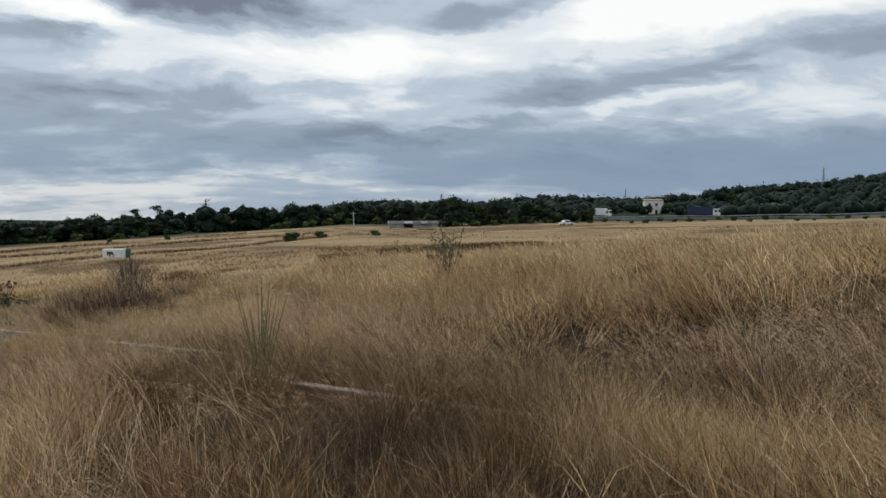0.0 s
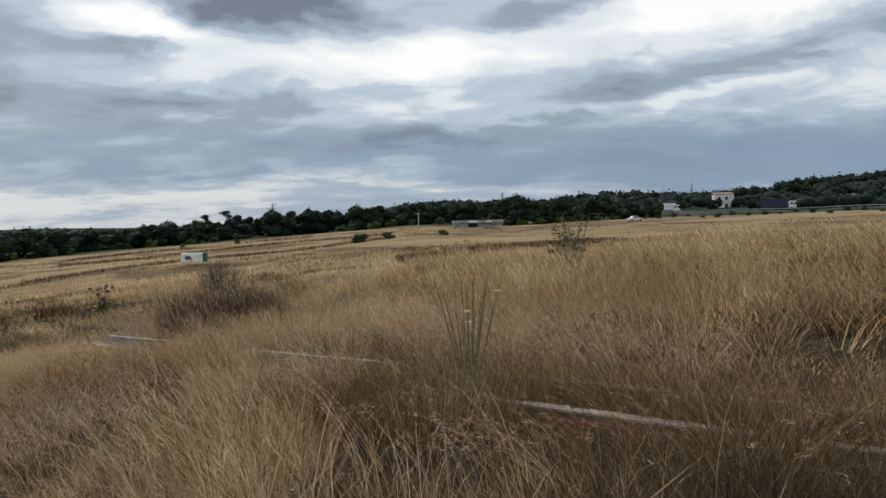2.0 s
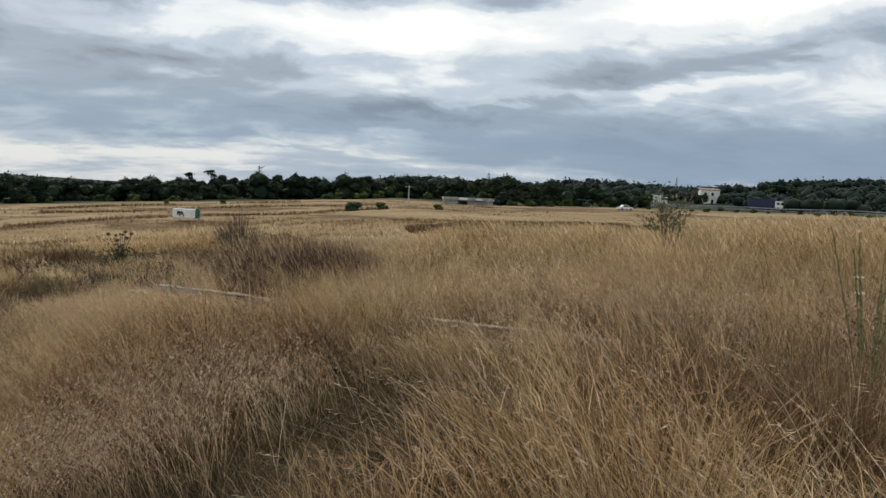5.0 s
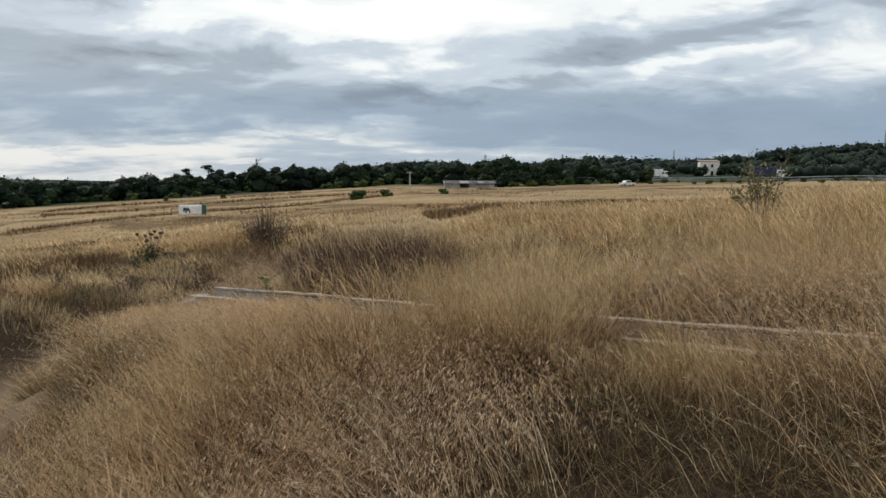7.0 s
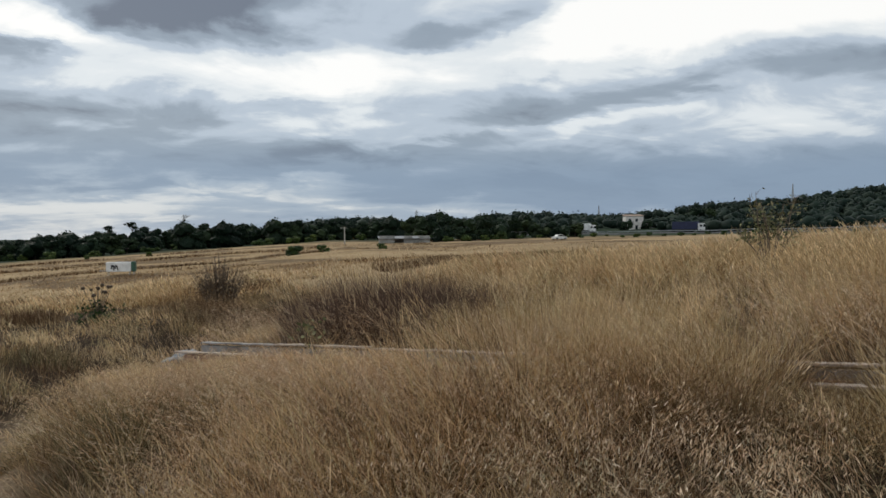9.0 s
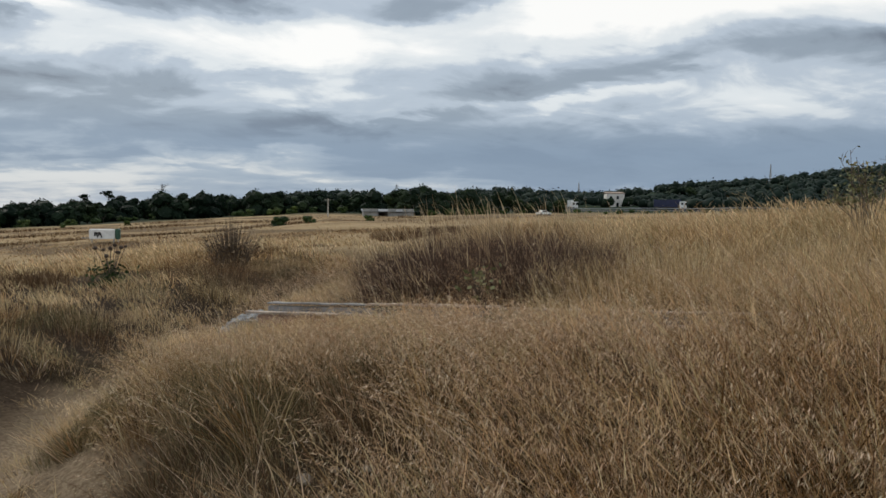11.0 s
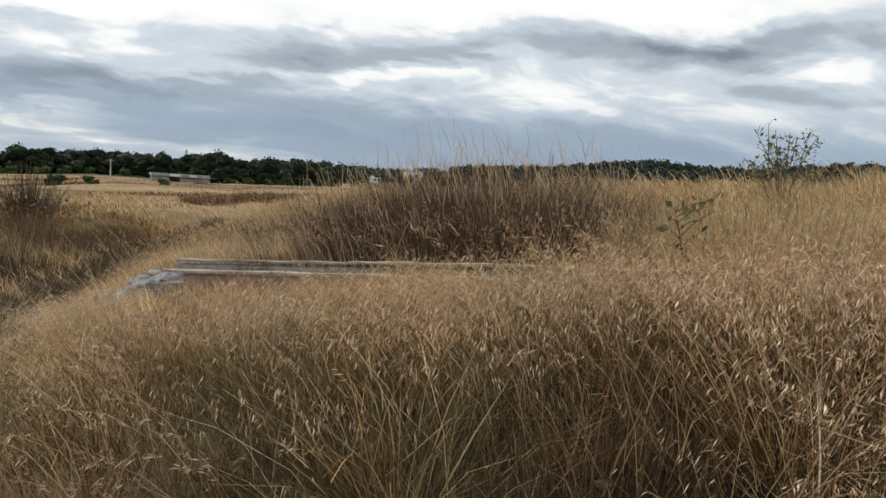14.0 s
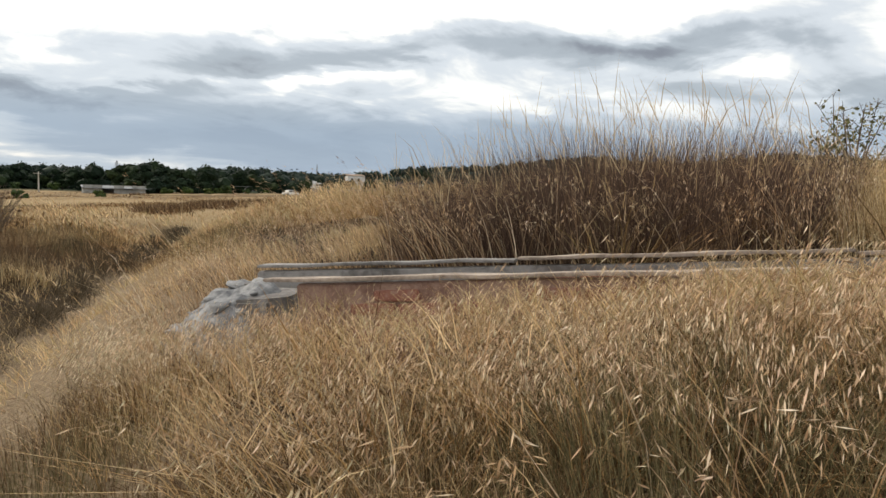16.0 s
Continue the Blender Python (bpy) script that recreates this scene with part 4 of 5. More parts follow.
def build_oats():
    """Wild oats: thin stems that bow over, hung with pale husks, in drifts along the trough and the track."""
    s, n = scatter(2600, 2, 21, 0.0, 7.0)
    s_2, n_2 = scatter(3400, 11.5, 19.9, 0.2, RIM)
    s, n = np.concatenate((s, s_2)), np.concatenate((n, n_2))
    bow = ARENA.uniform(-1.5, 1.5, len(s))
    i = np.repeat(np.arange(len(s)), 11)
    s, n, bow = s[i] + ARENA.normal(0, 0.055, len(i)), n[i] + ARENA.normal(0, 0.055, len(i)), bow[i]
    x, y = plan_of(s, n)
    want = step(0.58, 0.78, speckle(x, y, 1.5, 31)) * 0.4
    want = np.maximum(want, np.exp(-((n - RIM - 1.05) / 0.4) ** 2) * step(4, 9, s) * 0.8)
    want = np.maximum(want, np.exp(-((n - RIM + 0.75) / 0.85) ** 2) * step(11.5, 14.5, s) * step(0.40, 0.6, speckle(x, y, 0.42, 33)) * 0.9)
    want = np.maximum(want, 0.3 * (1 - step(0.7, 1.0, np.hypot((s - 14.9) / 1.2, (n - 2.3) / 0.9)))) * step(0.75, 1.1, np.hypot((s - 15.6) / 0.5, (n - 1.4) / 0.5))
    want = want * step(0.75, 1.2, np.abs(n + 0.75 * np.sin(np.pi * (s - 3.8) / 13.3)))
    keep = (ARENA.uniform(0, 1, len(s)) < want) & ~in_trough(s, n) & (np.abs(x - track_line(y)) > 1.0)
    x, y, s, n, bow = x[keep], y[keep], s[keep], n[keep], bow[keep]
    m = len(x)
    z = lie(x, y)
    h = np.minimum(ARENA.uniform(0.34, 0.68, m), tallest(s, n, x, y) * ARENA.uniform(0.8, 1.3, m))
    az = np.pi + 0.2 + bow + ARENA.normal(0, 0.3, m)
    lean, droop = ARENA.uniform(0.05, 0.4, m), ARENA.uniform(0.35, 0.95, m)
    base = np.stack((x, y, z), 1)
    kin = np.clip(0.28 + 0.62 * speckle(x, y, 0.7, 94) + ARENA.normal(0, 0.12, m), 0.12, 1.0)
    kin = np.where((s > 15.5) & (n < 1.6 + 0.9 * speckle(x, y, 0.8, 69)) & (ARENA.uniform(0, 1, m) < 0.35), ARENA.uniform(0.68, 0.82, m), kin)
    strips("oat_stems", base, h, np.full(m, 0.0022), az, lean, droop, OAT, "thin bowed stems of wild oats", 3, kin)
    per = 10
    i = np.repeat(np.arange(m), per)
    t = 1.0 - 0.40 * ARENA.uniform(0, 1, m * per) ** 1.4
    reach = h[i] * (lean[i] * t + droop[i] * t * t)
    at = np.stack((x[i] + np.cos(az[i]) * reach, y[i] + np.sin(az[i]) * reach, z[i] + h[i] * t * (1 - 0.38 * droop[i] * t)), 1)
    at += ARENA.normal(0, 0.014, at.shape)
    way = np.stack((np.cos(az[i]) * 0.6, np.sin(az[i]) * 0.6, np.full(m * per, -0.85)), 1) + ARENA.normal(0, 0.15, (m * per, 3))
    way /= np.linalg.norm(way, axis=1)[:, None]
    diamonds("oat_husks", at, way, ARENA.uniform(0.020, 0.034, m * per), ARENA.uniform(0.0024, 0.0046, m * per), OAT, "pale hanging husks of wild oats", kin[i])


build_oats()


def build_seed_stalks():
    """Coarse stalks that lean with the wind, each with a drooping mauve-brown head of awned spikelets."""
    s, n = scatter(52000, 1.5, 21, -1.8, 6.5)
    x, y = plan_of(s, n)
    want = step(0.42, 0.72, speckle(x, y, 1.2, 95)) * (0.25 + 0.75 * step(0.4, 0.6, speckle(x, y, 0.35, 96)))
    clear = np.abs(n + 0.75 * np.sin(np.pi * (s - 3.8) / 13.3))
    keep = (ARENA.uniform(0, 1, len(s)) < want * 0.75) & ~in_trough(s, n) & (np.abs(x - track_line(y)) > 1.0) & (clear > 0.95) & ~in_reeds(s, n)
    x, y, s, n, clear = (v[keep] for v in (x, y, s, n, clear))
    m = len(x)
    h = np.minimum(ARENA.uniform(0.45, 0.85, m) * (0.7 + 0.5 * speckle(x, y, 1.4, 97)), tallest(s, n, x, y) * ARENA.uniform(0.85, 1.2, m)) * (0.5 + 0.5 * step(0.9, 1.8, clear))
    kin = np.clip(0.30 + 0.5 * speckle(x, y, 1.1, 98) + ARENA.normal(0, 0.14, m), 0.2, 1.0)
    az = np.pi + (speckle(x, y, 0.9, 99) - 0.5) * 3.4 + ARENA.normal(0, 0.5, m)
    lean, droop = ARENA.uniform(0.05, 0.45, m), ARENA.uniform(0.15, 0.9, m)
    z = lie(x, y)
    strips("grass_stalks", np.stack((x, y, z), 1), h, ARENA.uniform(0.0026, 0.0042, m), az, lean, droop, OAT, "coarse bowed stalks with heavy heads", 3, kin)
    per = 9
    i = np.repeat(np.arange(m), per)
    t = 1.0 - 0.2 * ARENA.uniform(0, 1, m * per)
    reach = h[i] * (lean[i] * t + droop[i] * t * t)
    at = np.stack((x[i] + np.cos(az[i]) * reach, y[i] + np.sin(az[i]) * reach, z[i] + h[i] * t * (1 - 0.38 * droop[i] * t)), 1)
    slope = lean + 2 * droop
    way = np.stack((np.cos(az[i]) * slope[i], np.sin(az[i]) * slope[i], 1 - 0.76 * droop[i]), 1)
    way /= np.linalg.norm(way, axis=1)[:, None]
    at += ARENA.normal(0, 0.006, at.shape)
    way += ARENA.normal(0, 0.2, way.shape) + np.array((0, 0, -0.25))
    way /= np.linalg.norm(way, axis=1)[:, None]
    diamonds("seed_heads", at, way, ARENA.uniform(0.022, 0.045, m * per), ARENA.uniform(0.0018, 0.0034, m * per), OAT, "drooping mauve-brown heads of awned spikelets", kin[i])


build_seed_stalks()


def reed_clump(s0, s1, n0, n1, count, tall, name, mat, label, edge=0.35, wmm=3.0):
    s, n = scatter(count, s0, s1, n0, n1)
    u, v = (s - s0) / (s1 - s0) * 2 - 1, (n - n0) / (n1 - n0) * 2 - 1
    x, y = plan_of(s, n)
    q = np.hypot(u, v) + (speckle(x, y, 0.5, 40) - 0.5) * 0.5
    keep = (q < 1.0) & ~in_trough(s, n, 0.1)
    x, y, u, v, q = x[keep], y[keep], u[keep], v[keep], q[keep]
    m = len(x)
    h = tall * ARENA.uniform(0.5, 1.05, m) * (1 - edge * q * q)
    h = np.minimum(h, np.maximum(tallest(s[keep], n[keep], x, y), 0.3 * (n[keep] > RIM + 0.1)))
    out = np.arctan2(u * ALONG[1] + v * ACROSS[1], u * ALONG[0] + v * ACROSS[0]) + ARENA.normal(0, 0.7, m)
    lean = 0.05 + 0.30 * q * ARENA.uniform(0.3, 1.2, m)
    base = np.stack((x, y, lie(x, y) - 0.02), 1)
    strips(name, base, h, wmm * 0.001 * ARENA.uniform(0.6, 1.3, m), out, lean, ARENA.uniform(0.0, 0.25, m), mat, label, 3)
    return x, y, h, out, lean


def build_clumps():
    x, y, h, out, lean = reed_clump(16.1, 19.1, RIM + 0.9, RIM + 2.9, 17000, 0.95, "reed_grass", REED, "tall dense russet reed grass behind the trough")
    k = ARENA.choice(len(x), 900, replace=False)
    top = np.stack((x[k] + np.cos(out[k]) * h[k] * lean[k], y[k] + np.sin(out[k]) * h[k] * lean[k], lie(x[k], y[k]) + h[k] * 0.95), 1)
    strips("reed_plumes", top, ARENA.uniform(0.12, 0.34, 900), ARENA.uniform(0.003, 0.006, 900), np.pi + ARENA.normal(0, 1.0, 900),
           ARENA.uniform(0, 0.5, 900), ARENA.uniform(0, 0.6, 900), PLUME, "fine pale plumes on the reed grass")
    reed_clump(13.6, 16.8, RIM + 0.95, RIM + 3.4, 8000, 0.62, "reed_grass", GOLD, "tall golden grass behind the trough")
    for s, n, r, tall, mat in ((12.0, RIM + 3.6, 1.3, 0.95, GOLD), (10.0, RIM + 5.0, 1.6, 0.95, GOLD), (13.8, RIM + 6.2, 1.8, 1.0, GOLD), (6.5, 1.4, 0.5, 0.7, BROWN),
                               (9.1, 1.6, 0.5, 0.75, GOLD), (14.2, 1.7, 0.5, 0.7, REED), (12.2, 1.3, 0.45, 0.68, BROWN), (8.9, 2.85, 0.5, 0.6, GOLD), (9.3, 2.7, 0.45, 0.62, BROWN), (18.2, 1.5, 0.5, 0.42, GREENISH), (17.6, 2.1, 0.5, 0.42, GREENISH), (16.0, 2.3, 0.5, 0.55, GREENISH),
                               (17.0, 1.7, 0.45, 0.55, GREENISH), (15.6, 1.3, 0.45, 0.4, DARK_WEED), (15.7, 1.8, 0.4, 0.42, BROWN), (16.2, 1.5, 0.4, 0.4, GREENISH), (16.6, 1.1, 0.45, 0.36, DARK_WEED), (17.6, 1.6, 0.4, 0.38, BROWN), (6.6, 2.3, 0.5, 0.5, DARK_WEED), (5.6, 2.2, 0.5, 0.5, BROWN), (8.3, 3.0, 0.4, 0.6, BROWN), (19.3, 2.2, 0.4, 0.42, GREENISH), (19.6, 2.5, 0.4, 0.36, BROWN), (19.2, 2.6, 0.35, 0.4, GOLD), (19.1, 1.8, 0.4, 0.4, GREENISH), (19.8, 2.0, 0.4, 0.34, GREENISH), (18.6, 1.9, 0.4, 0.4, BROWN), (28.5, 9.0, 1.8, 0.8, BROWN), (27.5, 12.0, 1.6, 0.75, BROWN)):
        reed_clump(s - r, s + r, n - r, n + r, int(3000 * r), tall, "grass_clump", mat, "tall clump of dry grass standing out of the meadow", 0.5, 2.2)


build_clumps()


def verge_weeds():
    """Rough weeds on both banks of the sunken track beyond the trough."""
    rng = random.Random(77)
    for k in range(84):
        y = rng.uniform(18.5, 36)
        side = rng.choice((-1, -1, -1, 1))
        x = float(track_line(y)) + (-rng.uniform(0.9, 2.9) if side < 0 else rng.uniform(1.1, 3.0))
        s, n = plan_sn(x, y)
        if in_trough(s, n, 0.6) or (side > 0 and s < 20.6):
            continue
        r = rng.uniform(0.35, 0.85)
        mat, tall = rng.choice(((BROWN, 0.45), (DARK_WEED, 0.5), (GREENISH, 0.42), (GREENISH, 0.36), (GOLD, 0.42), (PLUME, 0.34)))
        reed_clump(s - r, s + r, n - r, n + r, int(620 * r), tall * rng.uniform(0.8, 1.25), "weed_clump", mat, "rough clump of dry weeds on the track's bank", 0.6, 4.5)




def bank_weeds():
    """The dark eroded edge on the far side of the track, overgrown with low dead weeds."""
    y = 18.5 + 22 * ARENA.uniform(0, 1, 11000) ** 1.3
    x = track_line(y) - 0.55 + ARENA.normal(0, 0.16, len(y)) + 0.35 * (speckle(y, y * 0, 1.3, 88) - 0.5)
    h = ARENA.uniform(0.08, 0.34, len(y)) * (0.5 + speckle(x, y, 0.7, 89))
    strips("bank_weeds", np.stack((x, y, lie(x, y) - 0.02), 1), h, 0.0045 * (0.5 + (y - 14) / 10) * ARENA.uniform(0.6, 1.4, len(y)), ARENA.uniform(0, 6.28, len(y)),
           np.abs(ARENA.normal(0, 0.5, len(y))), ARENA.uniform(0.1, 0.8, len(y)), DARK_WEED, "dark dead weeds along the eroded edge of the track")


verge_weeds()
bank_weeds()

# ---- single plants ----


def stalk_plant(x, y, tall, seed):
    rng = random.Random(seed)
    plant = tagged(empty("stalk_plant", pose(x, y, down(x, y))), "upright dry weed with podded stalks and few cream flowers", "weed")
    for k in range(14):
        az, tilt, h = rng.uniform(0, math.tau), rng.uniform(0.04, 0.30), tall * rng.uniform(0.62, 1.0)
        pts = [Vector((math.cos(az) * tilt * h * t ** 1.2, math.sin(az) * tilt * h * t ** 1.2, h * t)) for t in (0, 0.3, 0.6, 0.85, 1)]
        stem = part("stem", rod(pts, (0.0045, 0.004, 0.0035, 0.003, 0.0015), 5), POD, plant)
        knobs = [0.5 + 0.5 * j / 30 for j in range(31)]
        bm = rod([Vector((math.cos(az) * tilt * h * t ** 1.2 + rng.gauss(0, 0.003), math.sin(az) * tilt * h * t ** 1.2 + rng.gauss(0, 0.003), h * t)) for t in knobs],
                 [(0.0065 if j % 2 else 0.0025) * (1.2 - 0.7 * j / 30) for j in range(31)], 5)
        part("seed_spike", bm, POD, stem)
        if k < 3:
            bm = bmesh.new()
            for j in range(5):
                a = j * math.tau / 5
                ball(pts[-2] + Vector((math.cos(a), math.sin(a), 0.3)) * 0.014, 0.011, bm, 0.5, 4)
            part("flower", bm, PETAL, stem, "small cream flower")


def thistle(x, y, tall, heads, seed, head_size):
    rng = random.Random(seed)
    plant = tagged(empty("thistle", pose(x, y, down(x, y))), "dead thistle with round dark seed heads above green leaves", "thistle")
    for k in range(heads):
        az, tilt, h = rng.uniform(0, math.tau), rng.uniform(0.1, 0.55), tall * rng.uniform(0.75, 1.0)
        tip = Vector((math.cos(az) * tilt * h, math.sin(az) * tilt * h, h))
        part("stem", rod([(0, 0, 0), tip * 0.5 + Vector((0, 0, 0.05)), tip], (0.012, 0.009, 0.006), 5), TWIG, plant)
        part("seed_head", ball(tip, head_size * rng.uniform(0.8, 1.2), squash=0.85), THISTLE, plant, "dark dried seed head")
    cs = [(rng.gauss(0, 0.2), rng.gauss(0, 0.2), abs(rng.gauss(0.2, 0.16))) for _ in range(230)]
    leaf_part("foliage", cs, 0.06, rng, BUSH_LEAF, plant, "low dull green leaves")


def broom_bush(x, y, tall, wide, seed, stems=130, mat=TWIG, name="dry_bush", label="leafless brown bush of stiff upright stems"):
    rng = random.Random(seed)
    bush = tagged(empty(name, pose(x, y, down(x, y))), label, "bush")
    for k in range(stems):
        az, q = rng.uniform(0, math.tau), rng.uniform(0, 1) ** 0.7
        h = tall * rng.uniform(0.55, 1.05) * (1 - 0.35 * q)
        r0 = wide * 0.22 * q
        a = Vector((math.cos(az) * r0, math.sin(az) * r0, 0))
        b = Vector((math.cos(az) * wide * 0.5 * q, math.sin(az) * wide * 0.5 * q, h))
        mid = a.lerp(b, 0.5) + Vector((0, 0, 0.08 * h))
        part("stem", rod([a, mid, b], (0.009, 0.007, 0.003), 4), mat, bush)
    cs = [(rng.gauss(0, wide * 0.22), rng.gauss(0, wide * 0.22), abs(rng.gauss(0.22 * tall, 0.16 * tall))) for _ in range(420)]
    leaf_part("undergrowth", cs, 0.05, rng, BROWN, bush, "dead brown foliage round its base")


def leafy_shrub(x, y, tall, wide, seed):
    rng = random.Random(seed)
    shrub = tagged(empty("shrub", pose(x, y, down(x, y))), "thin grey-green shrub with bare twigs at its top", "shrub")
    cs, wood = [], bmesh.new()
    for k in range(15):
        az, q = rng.uniform(0, math.tau), rng.uniform(0.1, 1)
        h = tall * rng.uniform(0.6, 1.0) * (1 - 0.25 * q)
        tip = Vector((math.cos(az) * wide * 0.5 * q, math.sin(az) * wide * 0.5 * q, h))
        mid = tip * 0.5 + Vector((rng.gauss(0, 0.06), rng.gauss(0, 0.06), 0.1))
        rod([(0, 0, 0), mid, tip], (0.016, 0.010, 0.003), 5, wood)
        for j in range(7):
            t = rng.uniform(0.35, 0.98)
            c = mid.lerp(tip, (t - 0.3) / 0.7)
            e = c + Vector((rng.gauss(0, 0.14), rng.gauss(0, 0.14), rng.uniform(0.02, 0.2)))
            rod([c, e], (0.005, 0.002), 4, wood)
            cs += [c.lerp(e, rng.uniform(0.1, 1.1)) + Vector((rng.gauss(0, 0.045), rng.gauss(0, 0.045), rng.gauss(0, 0.045))) for _ in range(6 if t < 0.75 else 1)]
    part("branchwork", wood, TWIG, shrub, "thin dark branches")
    leaf_part("foliage", cs, 0.034, rng, SHRUB_LEAF, shrub, "small grey-green leaves")


def bare_branch(x, y, seed):
    rng = random.Random(seed)
    thing = tagged(empty("dead_branch", pose(x, y, down(x, y))), "dark dead branch standing among the dry oats", "branch")
    pts = [Vector((0.22, 0.0, 0.0)), Vector((0.12, 0.0, 0.23)), Vector((0.04, 0.03, 0.36)), Vector((-0.03, 0.0, 0.48)), Vector((-0.05, 0.02, 0.58))]
    main = part("limb", rod(pts, (0.006, 0.005, 0.004, 0.003, 0.002), 6), TWIG, thing)
    cs = []
    for k in range(16):
        t = rng.uniform(0.8, 3.9)
        a = pts[int(t)].lerp(pts[int(t) + 1], t % 1)
        az = rng.uniform(0, math.tau)
        e = a + Vector((math.cos(az) * 0.15, math.sin(az) * 0.15, rng.uniform(0.02, 0.12))) * rng.uniform(0.4, 1.0)
        part("twig", rod([a, a.lerp(e, 0.5) + Vector((0, 0, 0.015)), e], (0.003, 0.0025, 0.0015), 4), TWIG, main)
        cs += [a.lerp(e, rng.uniform(0.3, 1.1)) + Vector((rng.gauss(0, 0.03), rng.gauss(0, 0.03), rng.gauss(0, 0.03))) for _ in range(5)]
    leaf_part("foliage", cs, 0.02, rng, SHRUB_LEAF, main, "a few small green leaves")


def field_stone(x, y, r, seed):
    bm = bmesh.new()
    bmesh.ops.create_icosphere(bm, subdivisions=2, radius=r)
    for v in bm.verts:
        v.co = Vector((v.co.x * 1.3, v.co.y, v.co.z * 0.6)) + noise.noise_vector(v.co * 9 + Vector((seed, 0, 0))) * r * 0.3
    me = bpy.data.meshes.new("stone")
    bm.to_mesh(me)
    bm.free()
    me.materials.append(STONE)
    ob = tagged(new("stone", me), "small pale stone lying on the bare soil", "stone", "stones by the track")
    ob.matrix_basis = pose(x, y, down(x, y) + r * 0.25, 0, 0, seed * 40)


stalk_plant(-2.98, 9.09, 1.08, 3)
thistle(-12.36, 26.4, 0.9, 11, 5, 0.042)
broom_bush(-10.2, 31.9, 1.6, 2.0, 6, 300)
leafy_shrub(0.1, 18.9, 1.8, 1.5, 7)
bare_branch(-7.5, 13.85, 8)
for k, (sx, sy) in enumerate(((-8.45, 13.14), (-8.3, 13.0), (-8.6, 13.2), (-8.35, 13.3), (-8.5, 12.95))):
    field_stone(sx, sy, 0.022 + 0.012 * (k % 3), k + 1)

# ---- trees and far scrub ----


def tree(name, tall, wide, lobes, seed, mat, label, spray=0.34, low=0.2, count=60):
    """A forked trunk under a crown of leaf sprays gathered in uneven lobes."""
    rng = random.Random(seed)
    thing = tagged(empty(name, pose(0, 0, 0)), label, "tree")
    wood = rod([(0, 0, -0.3), (0.1, 0, tall * 0.2), (0.05, 0.1, tall * 0.45)], (tall * 0.035, tall * 0.026, tall * 0.018), 7)
    cs, cores = [], []
    for k in range(lobes):
        az, q = rng.uniform(0, math.tau), rng.uniform(0.15, 1) ** 0.6
        c = Vector((math.cos(az) * wide * 0.36 * q, math.sin(az) * wide * 0.36 * q, tall * rng.uniform(low + 0.12, 0.86) * (1 - 0.15 * q)))
        r = wide * rng.uniform(0.15, 0.25)
        rod([(0.05, 0.1, tall * 0.3), Vector((0, 0, tall * 0.35)).lerp(c, 0.6), c], (tall * 0.014, tall * 0.009, tall * 0.003), 5, wood)
        cores.append((c, r))
        for j in range(count):
            d = Vector((rng.gauss(0, 1), rng.gauss(0, 1), rng.gauss(0, 1))).normalized() * r * rng.uniform(0.8, 1.15)
            cs.append(c + Vector((d.x, d.y, d.z * 0.75)))
    part("trunk", wood, BARK, thing, "dark trunk and limbs")
    verts, faces = leaves(cs, spray, rng)
    for c, r in cores:
        bm = bmesh.new()
        bmesh.ops.create_icosphere(bm, subdivisions=2, radius=r * 0.86)
        k = len(verts)
        verts += [c + Vector((v.co.x, v.co.y, v.co.z * 0.75)) + noise.noise_vector(v.co * (2.2 / r) + c) * r * 0.45 for v in bm.verts]
        faces += [tuple(k + v.index for v in f.verts) for f in bm.faces]
        bm.free()
    crown = new("crown", mesh_of("crown", verts, faces, mat))
    crown.parent = thing
    tagged(crown, "dense dark green crown")
    return thing


def umbrella_pine(tall, seed):
    rng = random.Random(seed)
    thing = tagged(empty("pine_tree", pose(0, 0, 0)), "tall bare-stemmed pine with a small flat crown", "tree")
    wood = rod([(0, 0, -0.3), (0.2, 0, tall * 0.4), (0.5, 0.1, tall * 0.72), (0.9, 0, tall * 0.9)], (0.25, 0.2, 0.15, 0.08), 7)
    cs = []
    for dx, dz, r in ((0.9, 0.9, 1.3), (-0.5, 0.84, 1.0), (2.0, 0.95, 1.0), (0.4, 0.98, 0.9)):
        rod([(0.5, 0.1, tall * 0.7), (dx, 0, tall * dz)], (0.1, 0.04), 5, wood)
        cs += [Vector((dx + rng.gauss(0, r * 0.55), rng.gauss(0, r * 0.55), tall * dz + rng.gauss(0, r * 0.28))) for _ in range(90)]
    part("trunk", wood, BARK, thing, "thin dark trunk")
    leaf_part("crown", cs, 0.34, rng, TREE_LEAF, thing, "flat dark crown")
    return thing


def dead_tree(tall, seed):
    rng = random.Random(seed)
    thing = tagged(empty("dead_tree", pose(0, 0, 0)), "bare dead tree with spiky branches above the wood", "tree")
    part("trunk", rod([(0, 0, -0.3), (0.1, 0, tall * 0.5), (0, 0, tall)], (0.3, 0.2, 0.06), 7), BARK, thing)
    for k in range(26):
        z = tall * rng.uniform(0.45, 0.98)
        az, l = rng.uniform(0, math.tau), rng.uniform(0.8, 2.6)
        a = Vector((0.05, 0, z))
        b = a + Vector((math.cos(az) * l, math.sin(az) * l, l * rng.uniform(0.2, 0.9)))
        part("branch", rod([a, a.lerp(b, 0.5) + Vector((0, 0, -0.1)), b], (0.09, 0.06, 0.02), 5), BARK, thing)
    return thing


